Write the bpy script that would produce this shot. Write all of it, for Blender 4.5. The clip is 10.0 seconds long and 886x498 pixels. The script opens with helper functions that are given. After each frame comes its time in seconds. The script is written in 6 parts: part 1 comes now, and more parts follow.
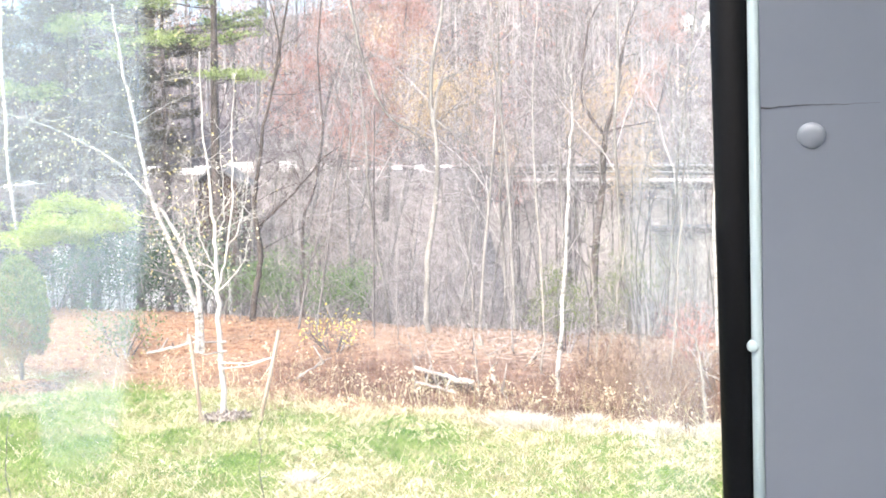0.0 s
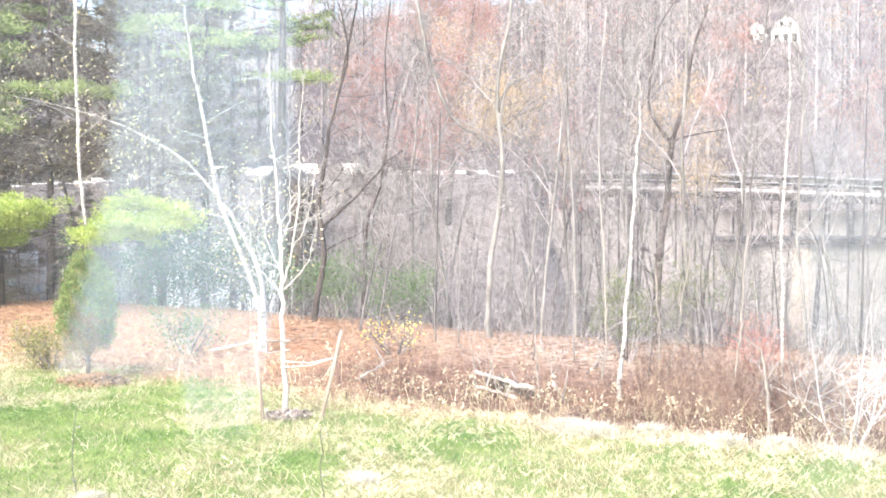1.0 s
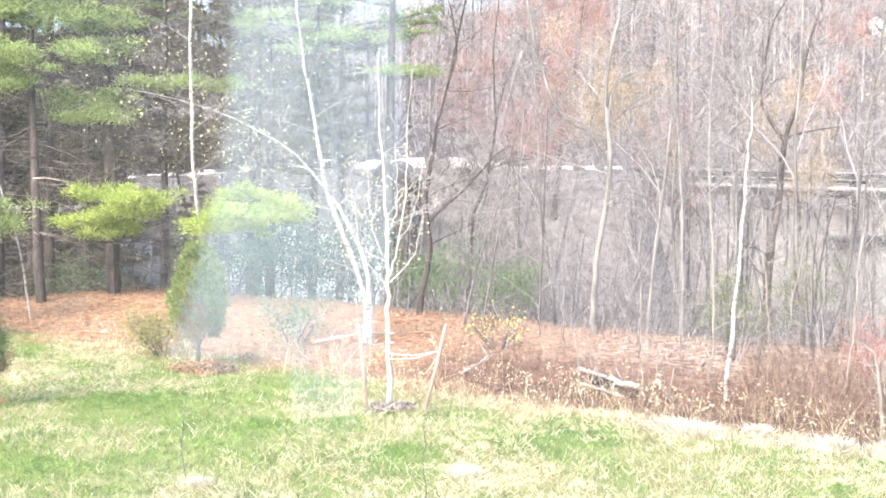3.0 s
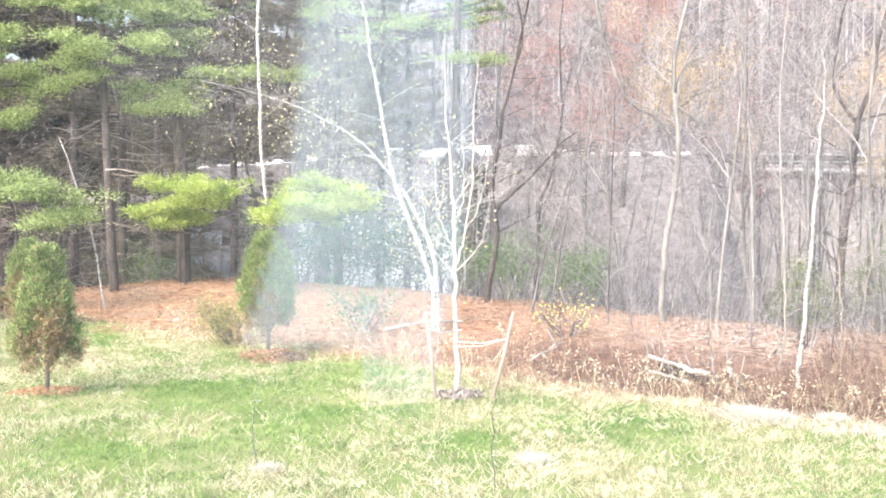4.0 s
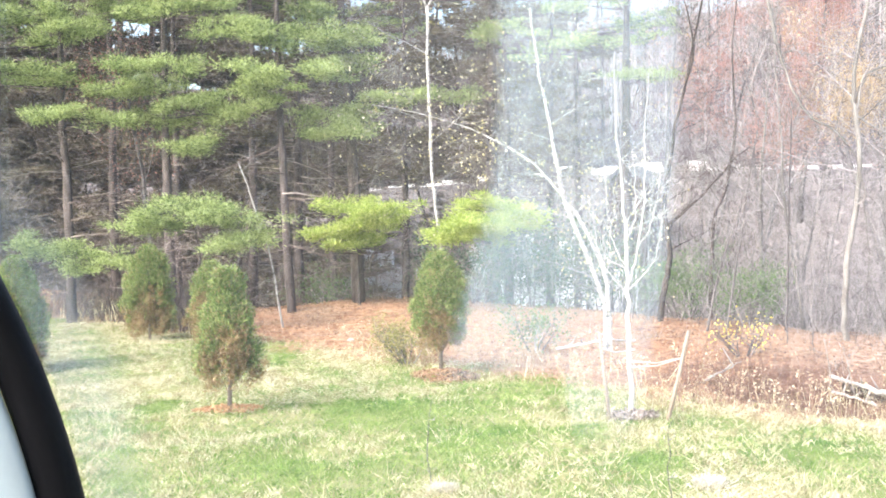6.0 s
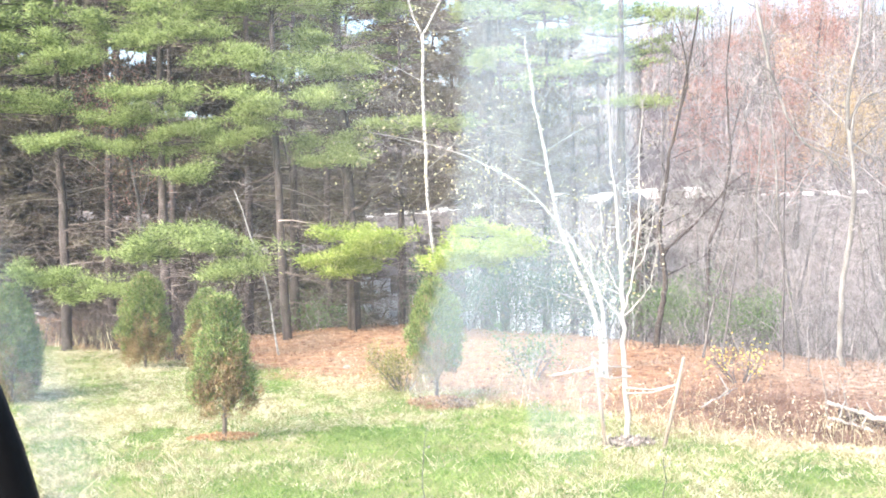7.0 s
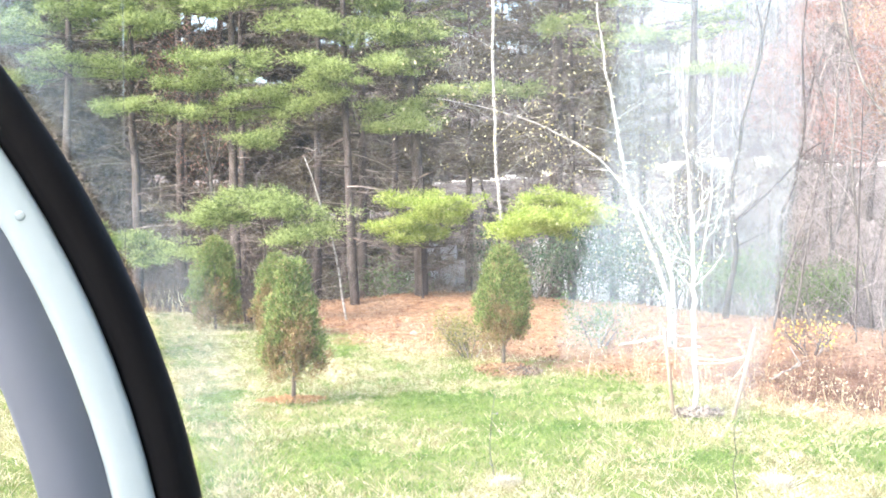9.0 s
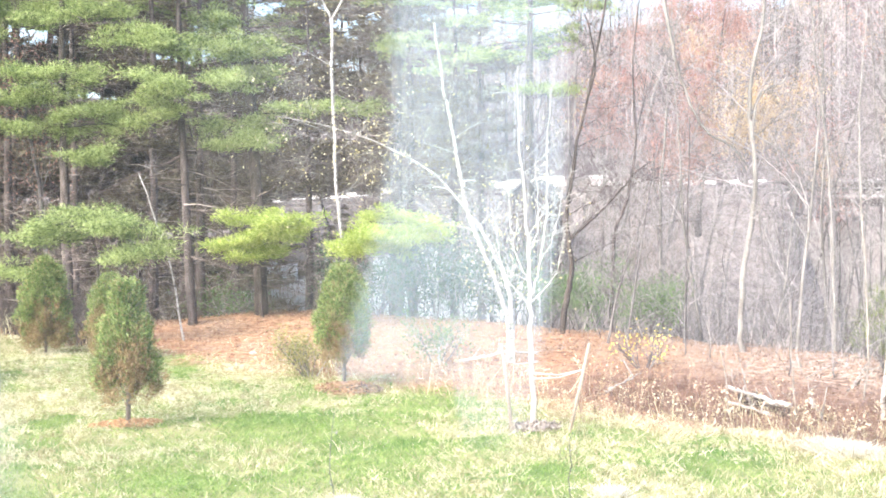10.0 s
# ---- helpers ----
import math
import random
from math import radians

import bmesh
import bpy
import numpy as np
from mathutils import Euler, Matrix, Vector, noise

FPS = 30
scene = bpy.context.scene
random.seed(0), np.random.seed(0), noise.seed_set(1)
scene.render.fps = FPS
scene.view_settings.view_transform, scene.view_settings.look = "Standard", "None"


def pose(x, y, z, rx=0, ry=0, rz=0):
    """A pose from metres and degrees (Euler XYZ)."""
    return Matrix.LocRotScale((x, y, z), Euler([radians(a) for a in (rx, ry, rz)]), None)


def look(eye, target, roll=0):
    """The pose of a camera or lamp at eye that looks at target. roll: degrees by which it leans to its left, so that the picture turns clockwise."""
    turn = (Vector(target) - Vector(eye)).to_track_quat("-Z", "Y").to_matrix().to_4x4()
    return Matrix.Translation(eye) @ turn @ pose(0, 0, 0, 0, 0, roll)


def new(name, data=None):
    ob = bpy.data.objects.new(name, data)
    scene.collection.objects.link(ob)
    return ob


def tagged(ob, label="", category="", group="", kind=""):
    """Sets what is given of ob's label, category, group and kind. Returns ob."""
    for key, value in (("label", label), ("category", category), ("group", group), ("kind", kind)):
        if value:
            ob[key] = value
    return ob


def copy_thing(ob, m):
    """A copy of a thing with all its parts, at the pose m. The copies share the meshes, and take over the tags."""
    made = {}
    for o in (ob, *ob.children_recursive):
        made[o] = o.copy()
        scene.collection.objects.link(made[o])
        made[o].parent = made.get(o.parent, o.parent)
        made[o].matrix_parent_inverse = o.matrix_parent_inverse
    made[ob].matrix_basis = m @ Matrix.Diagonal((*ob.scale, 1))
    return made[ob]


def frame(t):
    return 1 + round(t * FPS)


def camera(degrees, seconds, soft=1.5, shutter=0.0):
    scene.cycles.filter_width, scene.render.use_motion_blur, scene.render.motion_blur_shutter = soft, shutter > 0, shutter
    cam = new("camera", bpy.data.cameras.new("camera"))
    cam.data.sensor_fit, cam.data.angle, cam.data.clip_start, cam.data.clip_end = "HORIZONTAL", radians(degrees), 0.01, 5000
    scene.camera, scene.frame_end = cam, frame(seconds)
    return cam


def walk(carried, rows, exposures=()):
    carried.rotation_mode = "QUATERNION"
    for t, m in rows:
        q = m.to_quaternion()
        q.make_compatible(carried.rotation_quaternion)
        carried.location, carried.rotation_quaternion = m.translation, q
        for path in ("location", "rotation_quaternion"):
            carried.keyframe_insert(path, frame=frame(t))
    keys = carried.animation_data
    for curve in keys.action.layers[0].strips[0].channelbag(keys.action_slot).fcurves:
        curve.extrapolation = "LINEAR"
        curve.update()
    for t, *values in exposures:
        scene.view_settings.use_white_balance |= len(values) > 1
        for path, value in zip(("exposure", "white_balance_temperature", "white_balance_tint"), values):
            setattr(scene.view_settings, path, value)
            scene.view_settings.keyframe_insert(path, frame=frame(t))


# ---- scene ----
cam = camera(39.71, 10.0, soft=1.75)
walk(cam, [
    (0.0, pose(0.0338, 0, 3.0202, 88.159, 1.271, -0.263)),
    (0.5, pose(0.0036, 0, 3.0282, 88.393, 0.947, 1.397)),
    (1.0, pose(-0.0111, 0, 3.0036, 88.428, 0.039, 2.616)),
    (1.5, pose(0.0191, 0, 3.0005, 89.828, 0.720, 3.758)),
    (2.0, pose(0.0123, 0, 3.0012, 89.279, 0.532, 4.084)),
    (2.5, pose(0.0001, 0, 2.9998, 88.540, 0.000, 5.700)),
    (2.7, pose(-0.0136, 0, 3.0020, 88.292, -0.222, 6.601)),
    (3.8, pose(-0.0020, 0, 3.0025, 87.990, -1.097, 9.318)),
    (4.0, pose(-0.0137, 0, 3.0007, 87.568, -0.204, 10.674)),
    (4.5, pose(-0.0222, 0, 2.9950, 87.509, 0.620, 15.474)),
    (5.0, pose(-0.0178, 0, 2.9985, 87.915, 0.127, 16.263)),
    (5.5, pose(-0.0200, 0, 2.9991, 87.782, 0.045, 16.110)),
    (6.0, pose(-0.0313, 0, 3.0031, 88.499, 0.688, 18.571)),
    (6.2, pose(-0.0284, 0, 2.9969, 88.234, 1.209, 19.121)),
    (7.3, pose(-0.0096, 0, 3.0064, 90.237, 0.516, 17.221)),
    (7.5, pose(-0.0277, 0, 3.0008, 90.276, 0.469, 15.989)),
    (8.0, pose(-0.0368, 0, 3.0010, 89.851, 0.078, 15.442)),
    (8.5, pose(-0.0489, 0, 3.0008, 89.438, -0.485, 17.117)),
    (9.0, pose(-0.0596, 0, 2.9944, 88.258, 0.195, 21.500)),
    (9.5, pose(-0.0396, 0, 2.9981, 89.040, 0.083, 18.387)),
    (10.0, pose(-0.0236, 0, 3.0020, 89.039, 0.407, 14.106)),
], exposures=[(0, 2.39, 6380, 10), (1, 2.37, 6380, 10), (1.5, 2.31, 6380, 10), (2, 2.31, 6380, 10), (2.5, 2.34, 6380, 10), (4.5, 2.35, 6380, 10), (6, 2.36, 6380, 10), (7.5, 2.44, 6380, 10), (8, 2.44, 6380, 10), (8.5, 2.49, 6380, 10), (9, 2.52, 6380, 10), (9.5, 2.48, 6380, 10), (10, 2.45, 6380, 10)])

# ---- light ----
world = bpy.data.worlds.new("sky")
scene.world = world
world.use_nodes = True
wn = world.node_tree.nodes
sky = wn.new("ShaderNodeTexSky")
sky.sky_type = 'NISHITA'
sky.sun_disc = False
sky.sun_elevation = radians(38)
sky.sun_rotation = radians(205)
sky.dust_density = 4.0
sky.air_density = 1.0
wn["Background"].inputs[1].default_value = 0.15
world.node_tree.links.new(sky.outputs[0], wn["Background"].inputs[0])
sun = new("sun", bpy.data.lights.new("sun", 'SUN'))
sun.data.energy = 1.3
sun.data.angle = radians(40)
sun.data.color = (1.0, 0.985, 0.965)
sun.matrix_world = look((-30, -60, 52), (0, 0, 0))


# ---- building helpers ----
def rng_of(seed):
    return np.random.default_rng(seed)


class Mesh:
    """Collects vertices and faces."""
    def __init__(self):
        self.v, self.f, self.n = [], [], 0

    def add(self, verts, faces):
        verts = np.asarray(verts, float).reshape(-1, 3)
        self.v.append(verts)
        for q in faces:
            self.f.append([int(i) + self.n for i in q])
        self.n += len(verts)

    def tube(self, pts, radii, sides=5, caps=True):
        pts = [Vector(p) for p in pts]
        base, k = [], len(pts)
        for i, p in enumerate(pts):
            d = (pts[min(i + 1, k - 1)] - pts[max(i - 1, 0)]).normalized()
            a = d.cross(Vector((0.31, 0.95, 0.05)))
            if a.length < 1e-3:
                a = d.cross(Vector((1, 0, 0)))
            a.normalize()
            b = d.cross(a)
            for j in range(sides):
                w = 2 * math.pi * j / sides
                base.append(p + (a * math.cos(w) + b * math.sin(w)) * radii[i])
        faces = []
        for i in range(k - 1):
            for j in range(sides):
                j2 = (j + 1) % sides
                faces.append((i * sides + j, i * sides + j2, (i + 1) * sides + j2, (i + 1) * sides + j))
        if caps:
            faces.append(tuple(range(sides))[::-1])
            faces.append(tuple((k - 1) * sides + j for j in range(sides)))
        self.add([tuple(p) for p in base], faces)

    def box(self, lo, hi, m=None, bevel=0.0):
        bm = bmesh.new()
        bmesh.ops.create_cube(bm, size=1.0)
        c = [(a + b) / 2 for a, b in zip(lo, hi)]
        for v in bm.verts:
            v.co = Vector([c[i] + v.co[i] * (hi[i] - lo[i]) for i in range(3)])
        if bevel:
            bmesh.ops.bevel(bm, geom=bm.edges[:], offset=bevel, segments=2, profile=0.6, affect='EDGES')
        if m is not None:
            bm.transform(m)
        bm.verts.index_update()
        self.add([tuple(v.co) for v in bm.verts], [[v.index for v in q.verts] for q in bm.faces])
        bm.free()

    def arrays(self):
        return (np.concatenate(self.v) if self.v else np.zeros((0, 3))), self.f

    def data(self, name, smooth=True):
        v, q = self.arrays()
        me = bpy.data.meshes.new(name)
        me.from_pydata(v.tolist(), [], q)
        if smooth:
            me.polygons.foreach_set("use_smooth", [True] * len(me.polygons))
        me.update()
        return me


def quick(name, v, faces):
    """A mesh from a vertex array and an equal-sided face array."""
    me = bpy.data.meshes.new(name)
    faces = np.asarray(faces)
    m, k = faces.shape
    me.vertices.add(len(v))
    me.vertices.foreach_set("co", np.asarray(v, np.float32).ravel())
    me.loops.add(m * k)
    me.loops.foreach_set("vertex_index", faces.astype(np.int32).ravel())
    me.polygons.add(m)
    me.polygons.foreach_set("loop_start", np.arange(0, m * k, k, dtype=np.int32))
    me.update(calc_edges=True)
    me.validate()
    return me


def blades(c, tip, side):
    """One diamond leaf per row: centre of the foot, the way to the tip, the half width."""
    c, tip, side = (np.asarray(a, float) for a in (c, tip, side))
    n = len(c)
    v = np.stack([c, c + tip * 0.45 + side, c + tip, c + tip * 0.45 - side], 1).reshape(-1, 3)
    return v, np.arange(n * 4).reshape(n, 4)


def spikes(c, tip, side):
    """One thin triangle per row."""
    c, tip, side = (np.asarray(a, float) for a in (c, tip, side))
    n = len(c)
    v = np.stack([c - side, c + side, c + tip], 1).reshape(-1, 3)
    return v, np.arange(n * 3).reshape(n, 3)


def unit(a):
    return a / np.maximum(np.linalg.norm(a, axis=1, keepdims=True), 1e-9)


def across(tip, r):
    """Random ways square to each tip."""
    return unit(np.cross(tip, r.normal(size=tip.shape)))


def part(name, src, material, parent=None, label="", smooth=True):
    me = src.data(name, smooth) if isinstance(src, Mesh) else src
    if not me.materials:
        me.materials.append(material)
    ob = new(name, me)
    if parent is not None:
        ob.parent = parent
    if label:
        tagged(ob, label)
    return ob


def thing(name, label, category, place=None, group="", kind=""):
    e = new(name)
    e.empty_display_size = 0.1
    if place is not None:
        e.matrix_world = place
    return tagged(e, label, category, group, kind)


# ---- materials ----
def material(name, colours, scale=4.0, rough=0.8, bump=0.3, bump_scale=None, metal=0.0, island=0.0, obj=0.0,
             through_light=0.0, detail=6.0, stretch=(1, 1, 1), spec=0.3):
    """A noise-mottled surface; island and obj: how far pieces and objects differ in brightness."""
    mt = bpy.data.materials.new(name)
    mt.use_nodes = True
    nt = mt.node_tree
    N, L = nt.nodes, nt.links
    bs = N["Principled BSDF"]
    tc = N.new("ShaderNodeTexCoord")
    mp = N.new("ShaderNodeMapping")
    mp.inputs["Scale"].default_value = stretch
    L.new(tc.outputs["Object"], mp.inputs[0])
    no = N.new("ShaderNodeTexNoise")
    no.inputs["Scale"].default_value = scale
    no.inputs["Detail"].default_value = detail
    no.inputs["Roughness"].default_value = 0.65
    L.new(mp.outputs[0], no.inputs["Vector"])
    ra = N.new("ShaderNodeValToRGB")
    el = ra.color_ramp.elements
    n = len(colours)
    el[0].position, el[1].position = 0.3, 0.7
    el[0].color, el[1].color = (*colours[0], 1), (*colours[-1], 1)
    for i in range(1, n - 1):
        e = el.new(0.3 + 0.4 * i / (n - 1))
        e.color = (*colours[i], 1)
    fac = no.outputs[0]
    if island:
        ge = N.new("ShaderNodeNewGeometry")
        ma = N.new("ShaderNodeMath")
        ma.operation = 'MULTIPLY_ADD'
        ma.inputs[1].default_value, ma.inputs[2].default_value = island, -island / 2
        L.new(ge.outputs["Random Per Island"], ma.inputs[0])
        ad = N.new("ShaderNodeMath")
        L.new(no.outputs[0], ad.inputs[0])
        L.new(ma.outputs[0], ad.inputs[1])
        fac = ad.outputs[0]
    if obj:
        oi = N.new("ShaderNodeObjectInfo")
        ma = N.new("ShaderNodeMath")
        ma.operation = 'MULTIPLY_ADD'
        ma.inputs[1].default_value, ma.inputs[2].default_value = obj, -obj / 2
        L.new(oi.outputs["Random"], ma.inputs[0])
        ad = N.new("ShaderNodeMath")
        L.new(fac, ad.inputs[0])
        L.new(ma.outputs[0], ad.inputs[1])
        fac = ad.outputs[0]
    L.new(fac, ra.inputs[0])
    L.new(ra.outputs[0], bs.inputs["Base Color"])
    bs.inputs["Roughness"].default_value = rough
    bs.inputs["Metallic"].default_value = metal
    bs.inputs["Specular IOR Level"].default_value = spec
    if bump:
        n2 = N.new("ShaderNodeTexNoise")
        n2.inputs["Scale"].default_value = bump_scale or scale * 6
        n2.inputs["Detail"].default_value = 4
        L.new(mp.outputs[0], n2.inputs["Vector"])
        bu = N.new("ShaderNodeBump")
        bu.inputs["Strength"].default_value = bump
        bu.inputs["Distance"].default_value = 0.02
        L.new(n2.outputs[0], bu.inputs["Height"])
        L.new(bu.outputs[0], bs.inputs["Normal"])
    if through_light:
        tr = N.new("ShaderNodeBsdfTranslucent")
        L.new(ra.outputs[0], tr.inputs[0])
        mx = N.new("ShaderNodeMixShader")
        mx.inputs[0].default_value = through_light
        L.new(bs.outputs[0], mx.inputs[1])
        L.new(tr.outputs[0], mx.inputs[2])
        L.new(mx.outputs[0], N["Material Output"].inputs[0])
    return mt


M_grass = material("grass_green", [(0.055, 0.115, 0.018), (0.16, 0.255, 0.055), (0.32, 0.375, 0.145)], 2.2, 0.7, 0, island=0.5, through_light=0.35)
M_straw = material("grass_straw", [(0.15, 0.128, 0.058), (0.40, 0.36, 0.22), (0.68, 0.63, 0.46)], 2.6, 0.75, 0, island=0.45, through_light=0.25)
M_litter = material("fallen_leaves", [(0.13, 0.066, 0.04), (0.29, 0.165, 0.10), (0.45, 0.305, 0.205)], 2.2, 0.8, 0, island=0.5, through_light=0.15)
M_litter_dull = material("faded_leaves", [(0.115, 0.068, 0.046), (0.225, 0.142, 0.10), (0.31, 0.215, 0.158)], 2.2, 0.8, 0, island=0.45, through_light=0.15)
M_weed = material("dry_weed_stalk", [(0.075, 0.042, 0.032), (0.145, 0.09, 0.07), (0.30, 0.22, 0.16)], 1.0, 0.85, 0, island=0.6)
M_seed = material("seed_head", [(0.36, 0.30, 0.21), (0.52, 0.46, 0.35)], 3, 0.9, 0, island=0.5, through_light=0.3)
M_needle = material("pine_needle", [(0.115, 0.155, 0.05), (0.25, 0.315, 0.11), (0.42, 0.49, 0.21)], 0.9, 0.6, 0, island=0.75, through_light=0.4)
# pine needles with the deep shade of the rear trees put into their colour
M_needle_shaded = material("shaded_pine_needle", [(0.055, 0.046, 0.032), (0.105, 0.089, 0.058), (0.175, 0.15, 0.095)], 0.7, 0.7, 0, island=0.45, through_light=0.2)
M_snag = material("pale_snag", [(0.07, 0.053, 0.047), (0.15, 0.117, 0.104), (0.33, 0.278, 0.255)], 2, 0.9, 0, island=0.5)
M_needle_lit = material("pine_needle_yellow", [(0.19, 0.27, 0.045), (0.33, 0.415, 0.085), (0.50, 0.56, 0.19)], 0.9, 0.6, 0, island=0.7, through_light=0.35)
M_bark_pine = material("pine_bark", [(0.03, 0.025, 0.024), (0.075, 0.061, 0.058), (0.15, 0.124, 0.118)], 5, 0.9, 0.8, 20, stretch=(1, 1, 0.3))
M_dead = material("dead_branch", [(0.08, 0.068, 0.06), (0.16, 0.135, 0.12), (0.28, 0.245, 0.22)], 2, 0.9, 0.2, island=0.4)
M_bark = material("grey_bark", [(0.05, 0.045, 0.045), (0.11, 0.10, 0.10), (0.21, 0.193, 0.193)], 3, 0.9, 0.6, 18, obj=0.35, stretch=(1, 1, 0.35))
M_bark_pale = material("pale_bark", [(0.07, 0.064, 0.06), (0.145, 0.134, 0.127), (0.245, 0.23, 0.22)], 3, 0.85, 0.5, 18, obj=0.2, stretch=(1, 1, 0.4))
M_limb = material("tan_bark", [(0.12, 0.105, 0.09), (0.21, 0.185, 0.165), (0.32, 0.285, 0.26)], 5, 0.85, 0.5, 24, stretch=(1, 1, 0.4))
M_leaf_bright = material("bright_yellow_leaf", [(0.50, 0.40, 0.08), (0.62, 0.52, 0.13), (0.70, 0.62, 0.22)], 2, 0.6, 0, island=0.5, through_light=0.4)
M_holly = material("glossy_leaf", [(0.035, 0.065, 0.04), (0.07, 0.115, 0.07), (0.14, 0.19, 0.125)], 2, 0.22, 0, island=0.6, through_light=0.2, spec=0.8)
M_needle_litter = material("needle_litter", [(0.22, 0.11, 0.055), (0.34, 0.19, 0.10), (0.45, 0.29, 0.17)], 3, 0.85, 0, island=0.5)
M_bleached = material("bleached_grass", [(0.36, 0.33, 0.26), (0.50, 0.47, 0.40), (0.62, 0.60, 0.53)], 3, 0.8, 0, island=0.4, through_light=0.25)
M_siding = material("weathered_white_siding", [(0.30, 0.30, 0.30), (0.40, 0.40, 0.395)], 1.5, 0.7, 0.1, 10)
M_bush_olive = material("olive_bush", [(0.06, 0.08, 0.03), (0.115, 0.14, 0.052), (0.185, 0.21, 0.085)], 2, 0.6, 0, island=0.5, through_light=0.3)
M_bush_yellow = material("yellowing_bush", [(0.13, 0.13, 0.04), (0.23, 0.225, 0.08), (0.34, 0.32, 0.14)], 2, 0.7, 0, island=0.5, through_light=0.3)
M_brush = material("far_brush", [(0.09, 0.07, 0.07), (0.17, 0.137, 0.137), (0.27, 0.225, 0.22)], 0.02, 0.9, 0, island=0.7)
M_twig = material("bare_twig", [(0.075, 0.066, 0.066), (0.162, 0.147, 0.147), (0.31, 0.29, 0.288)], 1, 0.9, 0, island=0.7, obj=0.2)
M_twig_pale = material("pale_twig", [(0.10, 0.09, 0.087), (0.215, 0.197, 0.192), (0.40, 0.375, 0.366)], 1, 0.9, 0, island=0.6, obj=0.2)
M_twig_white = material("bleached_twig", [(0.26, 0.245, 0.235), (0.40, 0.38, 0.37), (0.54, 0.52, 0.505)], 1, 0.85, 0, island=0.5)
M_birch = material("birch_bark", [(0.05, 0.045, 0.04), (0.29, 0.275, 0.26), (0.47, 0.455, 0.435)], 9, 0.6, 0.3, 20, stretch=(0.8, 0.8, 1.6))
M_sap = material("sapling_bark", [(0.25, 0.23, 0.21), (0.37, 0.345, 0.32), (0.47, 0.445, 0.42)], 8, 0.8, 0.3, 30)
M_dark_bark = material("dark_bark", [(0.02, 0.016, 0.015), (0.05, 0.04, 0.036), (0.10, 0.08, 0.072)], 5, 0.9, 0.7, 20, stretch=(1, 1, 0.4))
M_leaf_yellow = material("yellow_leaf", [(0.42, 0.36, 0.15), (0.52, 0.46, 0.25), (0.60, 0.56, 0.38)], 2, 0.6, 0, island=0.6, through_light=0.35)
M_leaf_rust = material("rust_leaf", [(0.20, 0.09, 0.073), (0.315, 0.163, 0.137), (0.41, 0.245, 0.21)], 1, 0.75, 0, island=0.6, through_light=0.25)
M_leaf_gold = material("golden_leaf", [(0.30, 0.205, 0.11), (0.41, 0.30, 0.165), (0.50, 0.39, 0.25)], 1, 0.75, 0, island=0.6, through_light=0.25)
M_cedar = material("arborvitae_green", [(0.055, 0.094, 0.027), (0.16, 0.216, 0.064), (0.31, 0.378, 0.135)], 8, 0.7, 0, island=0.5, through_light=0.2)
M_cedar_brown = material("arborvitae_brown", [(0.13, 0.085, 0.042), (0.245, 0.165, 0.085), (0.37, 0.27, 0.15)], 3, 0.8, 0, island=0.5, through_light=0.15)
M_bush = material("evergreen_bush", [(0.04, 0.08, 0.03), (0.09, 0.15, 0.05), (0.16, 0.23, 0.09)], 2, 0.6, 0, island=0.5, through_light=0.2)
M_stake = material("weathered_stake", [(0.17, 0.13, 0.10), (0.26, 0.205, 0.165), (0.35, 0.29, 0.24)], 10, 0.85, 0.3, 60, stretch=(1, 1, 0.1))
M_strap = material("pale_strap", [(0.28, 0.265, 0.25), (0.36, 0.345, 0.33)], 20, 0.7, 0.1)
M_mulch = material("mulch", [(0.09, 0.068, 0.058), (0.19, 0.15, 0.13), (0.30, 0.25, 0.22)], 12, 0.95, 0.6, island=0.6)
M_mulch_pale = material("pale_mulch", [(0.13, 0.105, 0.095), (0.25, 0.21, 0.19), (0.37, 0.32, 0.29)], 12, 0.95, 0.6, island=0.6)
M_log = material("weathered_log", [(0.16, 0.145, 0.135), (0.30, 0.28, 0.265), (0.44, 0.42, 0.40)], 6, 0.85, 0.5, 30, stretch=(0.3, 1, 1))
M_concrete = material("pale_concrete", [(0.50, 0.49, 0.48), (0.66, 0.65, 0.64), (0.76, 0.75, 0.74)], 0.8, 0.85, 0.2, 8)
M_asphalt = material("asphalt", [(0.04, 0.04, 0.042), (0.07, 0.07, 0.07)], 2, 0.9, 0.3, 30)
M_steel = material("galvanised_steel", [(0.26, 0.27, 0.28), (0.40, 0.41, 0.42)], 3, 0.45, 0.05, 20, metal=0.8)
M_girder = material("painted_girder", [(0.022, 0.019, 0.02), (0.045, 0.039, 0.04)], 1.5, 0.7, 0.1, 10)
M_pinkwall = material("pinkish_panel", [(0.23, 0.203, 0.20), (0.37, 0.333, 0.325)], 1, 0.85, 0.1, 10)
M_white = material("white_siding", [(0.74, 0.74, 0.73), (0.82, 0.82, 0.80)], 1, 0.6, 0.1, 10)
M_cream = material("cream_wall", [(0.19, 0.178, 0.165), (0.275, 0.26, 0.243), (0.35, 0.335, 0.315)], 0.7, 0.85, 0.15, 10)
M_tanboard = material("tan_board", [(0.31, 0.265, 0.22), (0.42, 0.365, 0.305)], 2, 0.8, 0.2, 15)
M_roof = material("grey_roof", [(0.09, 0.085, 0.085), (0.15, 0.145, 0.145)], 2, 0.9, 0.3, 20)
M_brown = material("brown_board", [(0.035, 0.023, 0.02), (0.08, 0.055, 0.046)], 2, 0.85, 0.3, 15)
M_glassdark = material("far_window", [(0.025, 0.026, 0.028), (0.04, 0.042, 0.045)], 1, 0.1, 0)
